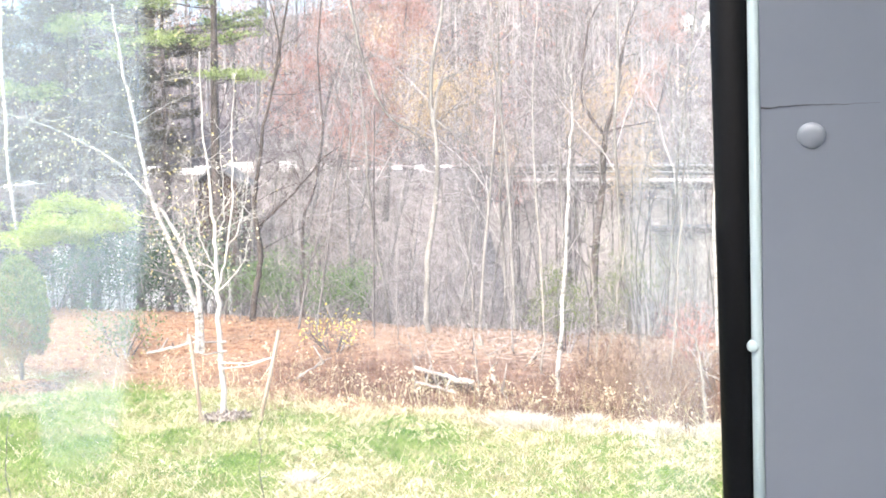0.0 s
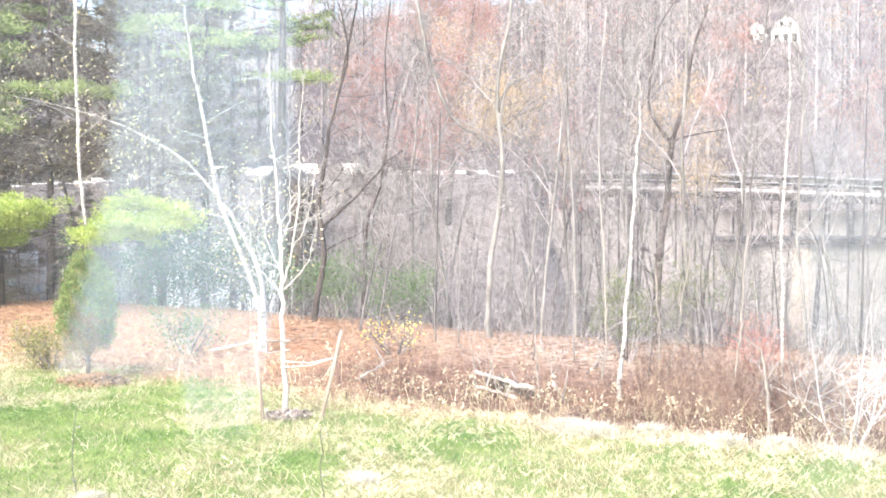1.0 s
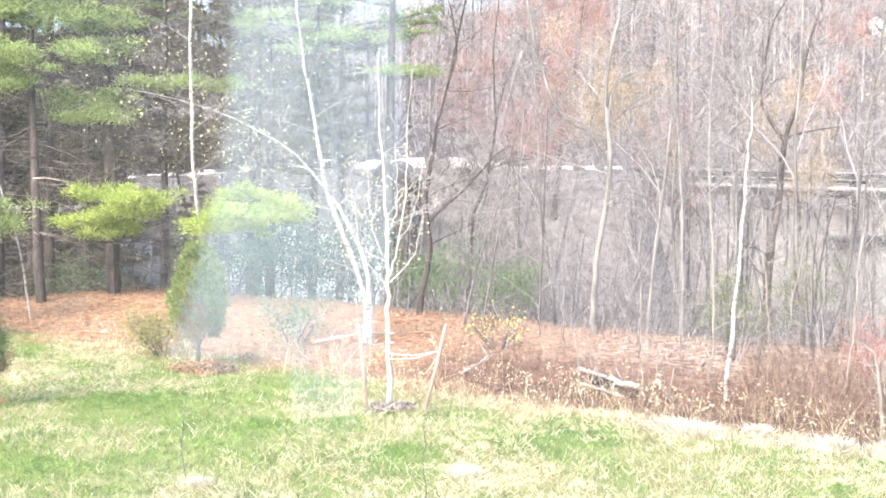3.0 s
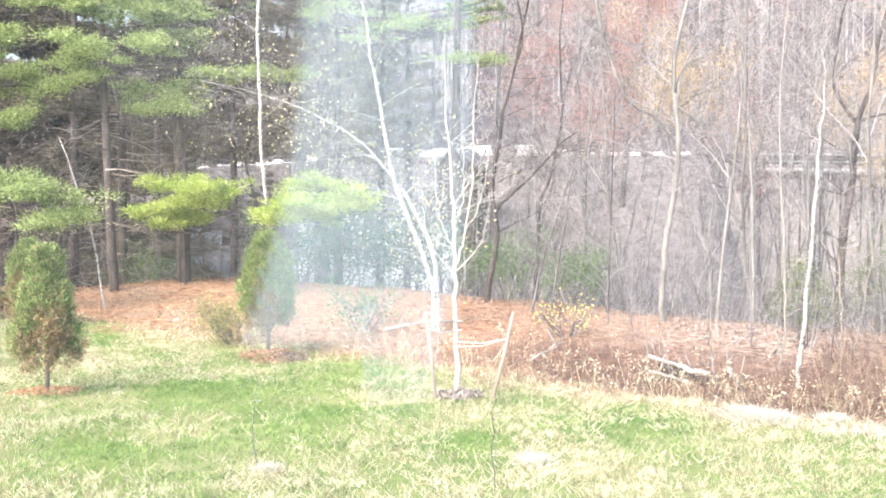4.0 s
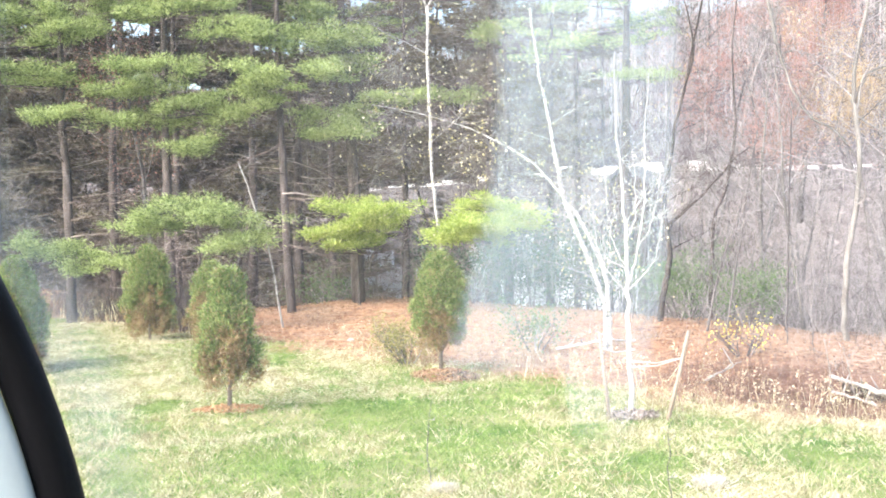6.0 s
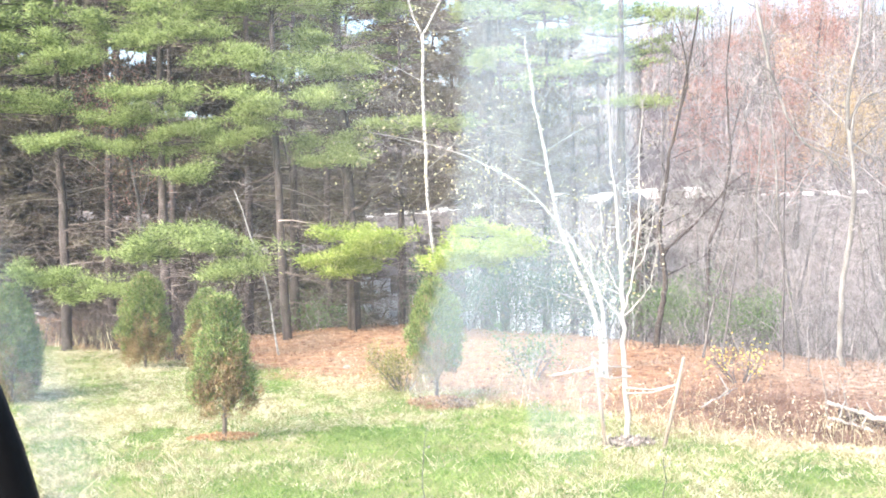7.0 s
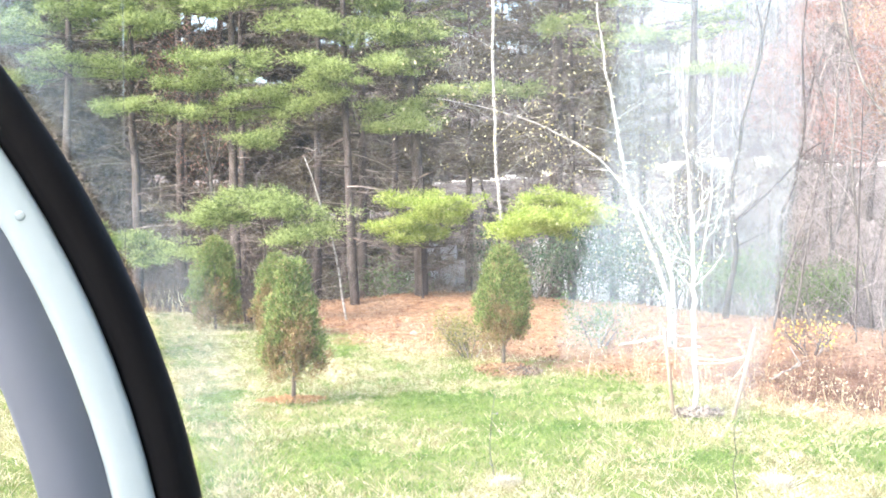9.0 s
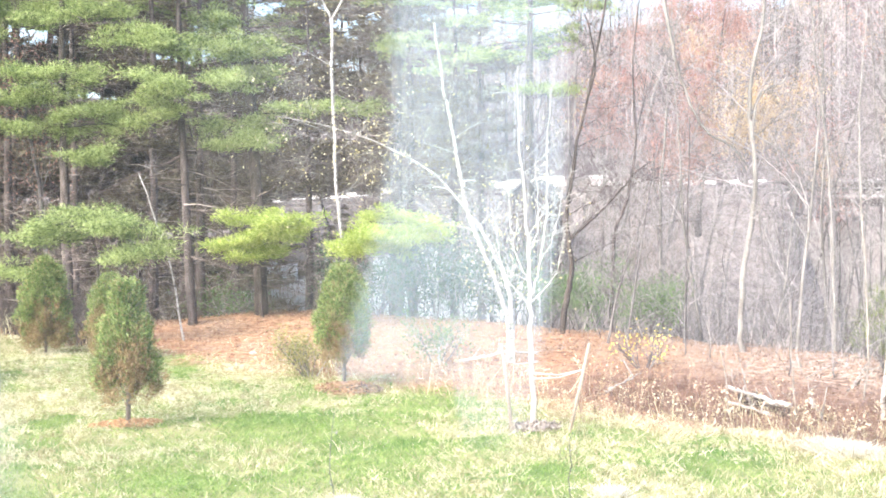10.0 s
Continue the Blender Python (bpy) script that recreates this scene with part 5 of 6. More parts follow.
# ---- arborvitae ----
def arborvitae(seed, az, d, height, wide, brown, bare, label, prof):
    """A planted columnar evergreen of small tufts, browned and thin towards its foot."""
    r = rng_of(seed)
    e = thing("arborvitae", label, "shrub", group="planted evergreens")
    st = Mesh()
    tips = []
    st.tube([(0, 0, -0.15), (0.02, 0, height * 0.3), (0, 0.02, height * 0.85)], [0.04, 0.032, 0.012], 7)
    for k in range(46):
        z = height * (0.1 + 0.75 * r.random())
        w = r.random() * 6.283
        limb(st, (0, 0, z), (math.cos(w), math.sin(w), 0.8), wide * 0.42, 0.010, 2, r, tips, kids=(0, 0, 3), up=0.3)
    part("trunk", st, M_dead, e, "thin stem and inner twigs")
    n = 900
    u = bare + (1 - bare) * r.random(n) ** 0.8
    w = r.random(n) * 6.283
    lump = 1 + 0.12 * np.sin(3 * w + 9 * u + seed) + 0.10 * np.sin(5 * w - 14 * u)
    rad = wide * 0.5 * np.interp(u, np.linspace(0, 1, len(prof)), prof) * lump * np.sqrt(r.uniform(0.3, 1.0, n))
    keep = r.random(n) < np.clip((u - bare) * 4 + 0.2, 0, 1)
    u, w, rad = u[keep], w[keep], rad[keep]
    n = len(u)
    side_on = 1.2 * np.exp(-((w - 4.9 + 0.6 * np.sin(seed)) / 0.9) ** 2) - 0.35
    b = u + r.normal(0, 0.10, n) - 0.22 * side_on < brown
    k = 62
    w2 = np.repeat(w, k) + r.normal(0, 0.05, n * k)
    c = np.stack([np.cos(w) * rad, np.sin(w) * rad, u * height * 0.96], 1)
    tuft = r.uniform(0.03, 0.055, n)
    cc = np.repeat(c, k, 0) + r.normal(0, 1, (n * k, 3)) * np.repeat(tuft, k)[:, None] * [1, 1, 1.25]
    m = n * k
    tip = unit(np.stack([np.cos(w2) * 0.7, np.sin(w2) * 0.7, np.full(m, 0.8)], 1) + r.normal(0, 0.5, (m, 3))) * r.uniform(0.03, 0.08, (m, 1))
    side = across(tip, r) * 0.0085
    bb = np.repeat(b, k) ^ (r.random(m) < 0.12)
    for name, sel, mt, lb in (("green_foliage", ~bb, M_cedar, "dense green scale foliage"), ("brown_foliage", bb, M_cedar_brown, "browned dying foliage")):
        v, q = spikes(cc[sel], tip[sel], side[sel])
        part(name, quick(name, v, q), mt, e, lb)
    return finish(e, at_ground(az, d))


arborvitae(111, 28.67, 19.2, 2.24, 1.0, 0.40, 0.17, "columnar arborvitae browned below, its thin stem showing", (0.2, 0.5, 0.8, 0.98, 1.0, 0.88, 0.76, 0.74, 0.66, 0.36, 0.36, 0.28))
arborvitae(112, 32.15, 31.8, 2.42, 1.24, 0.35, 0.02, "stout arborvitae with browned lower half", (0.75, 0.92, 0.97, 1.0, 1.0, 0.97, 0.92, 0.84, 0.72, 0.52, 0.12))
arborvitae(113, 18.85, 23.2, 2.33, 1.0, 0.38, 0.2, "arborvitae with brown lower twigs and a bare stem foot", (0.2, 0.3, 0.5, 0.72, 0.92, 1.0, 1.0, 0.94, 0.84, 0.7, 0.5, 0.2))
arborvitae(114, 29.35, 29.6, 2.05, 1.12, 0.42, 0.03, "arborvitae standing close behind another one", (0.6, 0.85, 0.97, 1.0, 0.98, 0.94, 0.88, 0.8, 0.68, 0.5, 0.15))


arborvitae(115, 37.9, 26.0, 2.35, 1.15, 0.34, 0.03, "arborvitae at the end of the planted row", (0.7, 0.9, 0.97, 1.0, 1.0, 0.96, 0.9, 0.8, 0.68, 0.5, 0.12))


def mulch_ring(az, d, radius, mt, label, seed, name="mulch_ring", n=500, chip=1.0):
    r = rng_of(seed)
    p = place(az, d)
    w, q0 = r.random(n) * 6.283, radius * np.sqrt(r.random(n))
    x, y = p.x + np.cos(w) * q0, p.y + np.sin(w) * q0
    c = np.stack([x, y, land(x, y) + 0.03 + 0.07 * (1 - q0 / radius) + 0.03 * r.random(n)], 1)
    tip = unit(r.normal(size=(n, 3)) * [1, 1, 0.4]) * r.uniform(0.05, 0.12, (n, 1)) * chip
    v, q = blades(c, tip, across(tip, r) * 0.022 * chip)
    return tagged(part(name, quick(name, v, q), mt), label, "mulch", kind="stuff")


mulch_ring(9.95, 18.3, 0.36, M_mulch_pale, "ring of grey-brown wood chips round the young tree", 121, n=1300)
mulch_ring(28.75, 19.3, 0.55, M_needle_litter, "orange-brown needles fallen under the arborvitae", 122, "needle_litter", 1500, 0.5)

# ---- the staked young tree ----
D = 18.3
foot = place(10.0, D)
young = led_tree("young_tree", "bare young maple tied between two stakes", [
    ([foot - Vector((0, 0, 0.1)), spot(10.1, -6.0, D), spot(10.16, -3.53, D), spot(10.2, -1.6, D), spot(10.28, 0.1, D), spot(10.42, 2.1, D), spot(10.6, 4.0, D), spot(10.65, 7.5, D)], 0.045, 0.006),
    ([spot(10.15, -3.3, D), spot(9.9, -2.5, D - 0.1), spot(9.63, -1.3, D - 0.15), spot(9.36, 1.0, D - 0.15), spot(9.32, 2.4, D - 0.1), spot(9.3, 4.0, D - 0.1), spot(9.1, 6.5, D - 0.1)], 0.019, 0.005),
    ([spot(10.16, -3.5, D), spot(9.6, -2.95, D - 0.1), spot(9.04, -2.36, D - 0.2), spot(8.75, -1.54, D - 0.3), spot(8.6, -0.5, D - 0.35)], 0.014, 0.003),
    ([spot(10.2, -3.55, D), spot(10.8, -2.9, D + 0.1), spot(11.35, -2.1, D + 0.2), spot(11.6, -0.9, D + 0.3), spot(11.75, 0.6, D + 0.3)], 0.014, 0.003),
    ([spot(10.17, -2.4, D), spot(10.7, -1.5, D), spot(10.95, -0.35, D), spot(11.1, 1.5, D), spot(11.2, 3.2, D)], 0.011, 0.003),
    ([spot(10.22, -1.3, D), spot(9.8, -0.2, D + 0.2), spot(9.75, 1.2, D + 0.3), spot(9.9, 3.4, D + 0.35)], 0.013, 0.004),
    ([spot(9.7, -1.6, D - 0.1), spot(9.1, -0.7, D - 0.1), spot(8.8, 0.6, D - 0.1), spot(8.6, 2.0, D)], 0.012, 0.003),
], M_sap, 131, kids=(0, 4, 2), twigs=M_sap, every=6, leaves=(M_leaf_yellow, 40, 0.15, 0.06), reach=0.17)


def stake(foot, top, label):
    e = thing("stake", label, "stake", Matrix.Translation(foot), group="stakes of the young tree")
    mb = Mesh()
    d = Vector(top) - Vector(foot)
    mb.tube([d.normalized() * -0.2, d * 0.5 + Vector((0.008, 0, 0)), d * 0.985, d], [0.034, 0.032, 0.031, 0.022], 6)
    part("post", mb, M_stake, e)
    return e


sl, sr = spot(11.47, -5.36, 18.0), spot(7.39, -5.33, 18.0)
stake(place(11.03, 18.1), sl, "weathered wooden stake leaning outwards beside the young tree")
stake(place(8.37, 17.9), sr, "weathered wooden stake leaning away from the young tree")
for top, z in ((sl, 1.17), (sl, 1.03), (sr, 0.86), (sr, 0.78)):
    a = foot + Vector((0, -0.03, z))
    b = Vector(top) - Vector((0, 0, 0.02 if z > 1.1 else 0.24))
    if top is sr:
        b = Vector(top).lerp(place(8.37, 17.9), 0.3)
    e = thing("tie_strap", "pale strap tying the young tree to its stake", "strap", Matrix.Translation(a), group="tie straps")
    mb = Mesh()
    mid = (b - a) * 0.5 - Vector((0, 0, 0.05))
    mb.tube([(0, 0, 0), mid, b - a], [0.011, 0.010, 0.011], 5)
    mb.tube([Vector((math.cos(w) * 0.055, math.sin(w) * 0.055 + 0.03, 0)) for w in np.linspace(0, 6.283, 11)], [0.016] * 11, 5, caps=False)
    part("strap", mb, M_strap, e)


# ---- logs, stones, bushes ----
def log(label, a, b, r0, r1, seed, mt=None):
    r = rng_of(seed)
    a, b = Vector(a), Vector(b)
    e = thing("fallen_log", label, "log", Matrix.Translation(a), group="fallen logs")
    mb = Mesh()
    n = 7
    mb.tube([(b - a) * (i / n) + Vector(r.normal(0, 0.012, 3)) for i in range(n + 1)], [r0 + (r1 - r0) * i / n + r.normal(0, 0.004) for i in range(n + 1)], 9)
    part("log_body", mb, mt or M_log, e)
    st = Mesh()
    for k in range(3):
        p = (b - a) * (0.25 + 0.25 * k)
        st.tube([p, p + Vector(r.normal(0, 0.16, 3)) + Vector((0, 0, 0.12))], [0.02, 0.008], 5)
    part("branch_stubs", st, mt or M_log, e)
    return e


log("bleached fallen trunk lying on the leaf litter", spot(1.14, -7.25, 21.2), spot(-1.6, -8.1, 20.4), 0.032, 0.05, 141)
log("grey fallen branch under a larger log", spot(1.1, -7.95, 20.9), spot(-0.8, -8.45, 20.2), 0.026, 0.02, 142)
# dark cylinder laid in for the shadow below the bleached trunk
log("dark log laid in as the shadow under a bleached trunk", spot(0.55, -7.68, 21.3), spot(-1.45, -8.3, 20.6), 0.10, 0.075, 149, M_dark_bark)
log("thin fallen pole on the bank beside the birch", place(13.4, 26.0, 0.12), place(11.0, 25.6, 0.35), 0.03, 0.02, 143)
log("short pale branch lying in the weeds", place(6.6, 21.4, 0.1), place(5.0, 22.2, 0.3), 0.022, 0.015, 144)
log("pale limb leaning on the birch stem", place(-4.1, 21.0, 0.3), place(-5.6, 20.4, 0.85), 0.015, 0.009, 147, M_limb)
log("short broken pale limb in the weeds", place(-2.45, 20.2, 0.4), place(-3.15, 19.8, 0.06), 0.015, 0.01, 148, M_limb)
log("pale broken limb in the brush", place(-4.0, 21.6, 0.06), place(-5.4, 22.4, 0.75), 0.012, 0.007, 145, M_limb)
log("pale broken limb crossing another in the brush", place(-1.9, 22.4, 0.5), place(-2.7, 21.4, 0.04), 0.012, 0.007, 146, M_limb)


def stone(label, az, d, size, seed):
    r = rng_of(seed)
    bm = bmesh.new()
    bmesh.ops.create_icosphere(bm, subdivisions=3, radius=1.0)
    for v in bm.verts:
        k = 1 + 0.22 * noise.noise(v.co * 1.4 + Vector((seed, 0, 0))) + 0.08 * noise.noise(v.co * 4)
        v.co = Vector((v.co.x * size, v.co.y * size * 0.8, v.co.z * size * 0.5)) * k
    me = bpy.data.meshes.new("stone")
    bm.to_mesh(me)
    bm.free()
    me.polygons.foreach_set("use_smooth", [True] * len(me.polygons))
    ob = part("stone", me, M_rock)
    ob.matrix_world = Matrix.Translation(place(az, d, size * 0.18))
    return tagged(ob, label, "stone", group="pale stones")


stone("small pale stone in the leaf litter", 23.0, 29.5, 0.09, 154)
stone("pale stone low in the weeds at the wood edge", -10.2, 16.4, 0.10, 155)


def tuft(az, d, wide, high, n, seed, label="bleached white tuft of dead grass at the weeds"):
    """One dense clump of long bleached blades, arching outwards."""
    r = rng_of(seed)
    p = place(az, d)
    x, y = p.x + r.normal(0, wide * 0.45, n), p.y + r.normal(0, wide * 0.45, n)
    c = np.stack([x, y, land(x, y) - 0.01], 1)
    tip = np.concatenate([r.normal(0, 0.75, (n, 2)), np.ones((n, 1))], 1) * r.uniform(0.4, 1.0, (n, 1)) * high
    v, q = spikes(c, tip, across(tip, r) * 0.009)
    return tagged(part("grass_tuft", quick("grass_tuft", v, q), M_bleached), label, "grass", group="bleached tufts")


for k, (az, d, wide, high) in enumerate(((-3.2, 17.2, 0.16, 0.24), (-4.0, 17.0, 0.17, 0.26), (-4.7, 16.9, 0.12, 0.2), (-7.0, 16.9, 0.1, 0.18), (-10.3, 16.3, 0.13, 0.22),
                                         (6.5, 13.8, 0.16, 0.15), (18.9, 13.3, 0.14, 0.13), (-12.6, 16.0, 0.16, 0.2))):
    tuft(az, d, wide, high, 620, 600 + k)
mulch_ring(18.7, 22.9, 0.6, M_litter, "dark brown litter fallen under an arborvitae", 123, "needle_litter", 1500, 0.6)
mulch_ring(18.0, 22.8, 0.4, M_mulch, "dark brown litter at the edge of the bank", 124, "needle_litter", 900, 0.6)


def curled_leaves():
    """Pale curled dead leaves and seed heads standing on stalks where the grass ends."""
    r = rng_of(610)
    n = 150
    x = 6.2 - 8.5 * r.random(n) ** 1.4
    s_ = r.uniform(-0.2, 1.6, n)
    y = s_ * 1.177 + 17.7 - 0.62 * x
    c = np.stack([x, y, land(x, y) + r.uniform(0.05, 0.5, n)], 1)
    V, Q, at = [], [], 0
    for k in range(2):
        tip = unit(r.normal(size=(n, 3)) + [0, 0, -0.3]) * r.uniform(0.04, 0.10, (n, 1))
        v, q = blades(c + r.normal(0, 0.02, (n, 3)), tip, across(tip, r) * 0.018)
        V.append(v)
        Q.append(q + at)
        at += len(v)
    tagged(part("curled_leaves", quick("curled_leaves", np.concatenate(V), np.concatenate(Q)), M_seed), "pale curled dead leaves on weed stalks", "weeds", kind="stuff")


curled_leaves()


def bush(name, label, az, d, height, wide, mt, seed, n=2200, size=0.07, stems=None, category="bush"):
    r = rng_of(seed)
    e = thing(name, label, category)
    mb, tips = Mesh(), []
    for k in range(9):
        w = r.random() * 6.283
        limb(mb, (math.cos(w) * wide * 0.1, math.sin(w) * wide * 0.1, -0.05), (math.cos(w) * wide / height * 0.7, math.sin(w) * wide / height * 0.7, 1),
             height * r.uniform(0.65, 1.05), 0.016, 1, r, tips, kids=(0, 6, 4), up=0.06, wob=0.12)
    part("stems", mb, stems or M_twig, e)
    if n:
        v, q = leaf_cloud([t[0] for t in tips], n, wide * 0.09, size, r)
        part("leaves", quick("leaves", v, q), mt, e)
    return finish(e, at_ground(az, d))


bush("yellow_bush", "thin shrub with bright yellow leaves on the bank", 4.9, 24.5, 0.85, 0.85, M_leaf_bright, 161, 170, 0.065)
bush("evergreen_bush", "dark evergreen shrub at the foot of the trees", 4.7, 30.5, 1.5, 1.25, M_bush, 162, 3600, 0.055)
bush("evergreen_bush", "dull green shrub beside the white birch stem", -5.9, 23.5, 1.5, 0.8, M_bush_olive, 163, 2800, 0.04)
bush("evergreen_bush", "green shrub among the grey stems", -9.6, 27.0, 2.2, 0.9, M_bush_olive, 164, 2200, 0.04)
bush("evergreen_bush", "broad evergreen shrub behind the birch", 7.7, 34.0, 1.9, 1.9, M_bush, 165, 5200, 0.06)
bush("holly_bush", "glossy dark shrub with light between its leaves", 13.2, 36.0, 2.6, 2.4, M_holly, 166, 3400, 0.09)
bush("holly_bush", "broad dark glossy shrub at the foot of the pines", 17.6, 37.0, 2.2, 2.4, M_holly, 174, 2800, 0.09)
bush("holly_bush", "dark glossy shrub behind the birch foot", 11.3, 36.5, 2.4, 2.0, M_holly, 175, 2800, 0.09)
bush("holly_bush", "dark glossy shrub under the pines", 15.5, 37.5, 2.4, 2.2, M_holly, 167, 2600, 0.09)
bush("evergreen_bush", "low green shrub on the leaf-strewn bank", 14.4, 26.5, 1.0, 1.1, M_bush, 168, 900, 0.07)
bush("evergreen_bush", "yellow-green shrub beside the arborvitae", 20.4, 25.0, 0.95, 1.1, M_bush_yellow, 169, 3800, 0.04)
bush("evergreen_bush", "low green growth under the pines", 24.2, 39.0, 1.1, 3.0, M_bush, 170, 1400, 0.07)
bush("red_bush", "shrub with thin red twigs at the wood edge", -11.8, 22.0, 0.95, 0.6, M_redtwig, 171, 420, 0.04, M_redtwig)
bush("grey_bush", "pale many-stemmed bare shrub at the grass edge", -15.6, 17.5, 1.9, 1.6, M_seed, 172, 0, stems=M_twig_white)
bush("grey_bush", "bare grey shrub in the weeds", -13.3, 19.5, 1.3, 1.4, M_seed, 173, 0, stems=M_twig_pale)


# ---- road, bridge and buildings ----
ROAD_Y = 95.0
rv, rf = [], []
for i, xx in enumerate(np.linspace(-150, 150, 61)):
    z = float(road_height(np.clip(xx, -60, 60)))
    rv += [(xx, ROAD_Y - 0.2, z - 0.5), (xx, ROAD_Y - 0.2, z), (xx, ROAD_Y + 7, z), (xx, ROAD_Y + 7, z - 0.5)]
    if i:
        b = 4 * i
        rf += [(b - 4 + k, b - 4 + (k + 1) % 4, b + (k + 1) % 4, b + k) for k in range(4)]
mb = Mesh()
mb.add(rv, rf)
tagged(part("road", mb, M_asphalt, smooth=False), "raised road running along the valley side", "road", kind="structure")

r = rng_of(181)
x0 = -46.0
while x0 < 1:
    h = float(np.interp(x0, [-46, -36, -30, -26, -22, -18, -15, -12, -9, -2, 6], [0.3, 0.5, 0.5, 0.7, 1.05, 0.75, 1.15, 0.9, 0.45, 0.3, 0.2])) * (0.8 + 0.22 * math.sin(x0 * 1.9)) + r.normal(0, 0.05)
    deep = float(np.interp(x0, [-24, -21, -12, -8], [0.5, 1.1, 0.9, 0.4]))
    wide = r.uniform(0.7, 1.5)
    z = float(road_height(x0 + 0.5))
    if r.random() > 0.12:
        mb = Mesh()
        mb.box((x0, ROAD_Y - 0.5, z - deep), (x0 + wide - 0.03, ROAD_Y - 0.21, z + h - 0.1), bevel=0.04)
        ob = part("parapet_slab", mb, M_concrete, smooth=False)
        tagged(ob, "sunlit pale concrete parapet slab beside the road", "parapet", group="parapet slabs")
    x0 += wide

bridge = thing("road_bridge", "road bridge with steel rails and dark girder", "bridge", Matrix.Translation((6, ROAD_Y, 0)), kind="structure")
for name, lo, hi, mt in (("girder", -1.85, -1.32, M_girder), ("kerb_beam", -1.2, -1.0, M_siding)):
    mb = Mesh()
    for i in range(12):
        xa, xb = i * 3.0, i * 3.0 + 3.0
        za, zb = float(road_height(6 + xa)), float(road_height(6 + xb))
        mb.add([(xa, -0.6, za + lo), (xb, -0.6, zb + lo), (xb, -0.6, zb + hi), (xa, -0.6, za + hi),
                (xa, -0.22, za + lo), (xb, -0.22, zb + lo), (xb, -0.22, zb + hi), (xa, -0.22, za + hi)],
               [(0, 1, 2, 3), (3, 2, 6, 7), (4, 7, 6, 5), (0, 4, 5, 1)])
    part(name, mb, mt, bridge, smooth=False)
for dz, hh in ((-0.5, 0.045), (0.02, 0.085)):
    mb = Mesh()
    mb.tube([(q * 3.0, -0.4, float(road_height(6 + q * 3.0)) + dz) for q in range(13)], [hh] * 13, 6)
    part("rail", mb, M_steel, bridge)
post = Mesh()
post.box((-0.06, -0.34, -1.0), (0.06, -0.22, 0.02), bevel=0.01)
pme = post.data("post", False)
for q in range(19):
    ob = part("post", pme, M_girder, bridge)
    ob.location = (q * 2.0, 0, float(road_height(6 + q * 2.0)))
for q in range(9):
    mb = Mesh()
    g = float(land(6 + q * 4.2, ROAD_Y + 1))
    mb.box((q * 4.2 - 0.22, 0.4, g - 0.5), (q * 4.2 + 0.22, 1.0, float(road_height(6 + q * 4.2)) - 0.5), bevel=0.03)
    part("pier", mb, M_girder, bridge, smooth=False)

for q in range(25):
    mb = Mesh()
    x_, g = q * 1.45 + 0.3, float(land(6 + q * 1.45, ROAD_Y + 1))
    mb.box((x_ - 0.07, -0.15, g - 0.5), (x_ + 0.07, 0.0, float(road_height(6 + x_)) - 1.84), bevel=0.01)
    part("column", mb, M_girder, bridge, smooth=False)

# pale slabs added to give the white glints of light between the trunks
r = rng_of(183)
xx = -12.5
while xx > -36:
    open_air = -22.5 < xx < -14.5 or -30.0 < xx < -26.0
    high = r.uniform(2.8, 5.2) if open_air else r.uniform(1.6, 3.0)
    wide = r.uniform(0.7, 1.5)
    mb = Mesh()
    mb.box((xx - wide, 73.6, -4.6), (xx, 74.0, -3.2 + high), bevel=0.04)
    tagged(part("embankment_slab", mb, M_concrete, smooth=False), "pale slab added for the bright glints between the trees", "slab", group="embankment slabs")
    xx -= wide + (r.uniform(0.05, 0.3) if open_air else r.uniform(0.3, 1.0))

wallb = Mesh()
wallb.box((0.5, ROAD_Y + 2.0, -5.5), (44, ROAD_Y + 2.4, 3.4))
tagged(part("retaining_wall", wallb, M_pinkwall, smooth=False), "pinkish panelled wall behind the bridge piers", "wall", kind="structure")


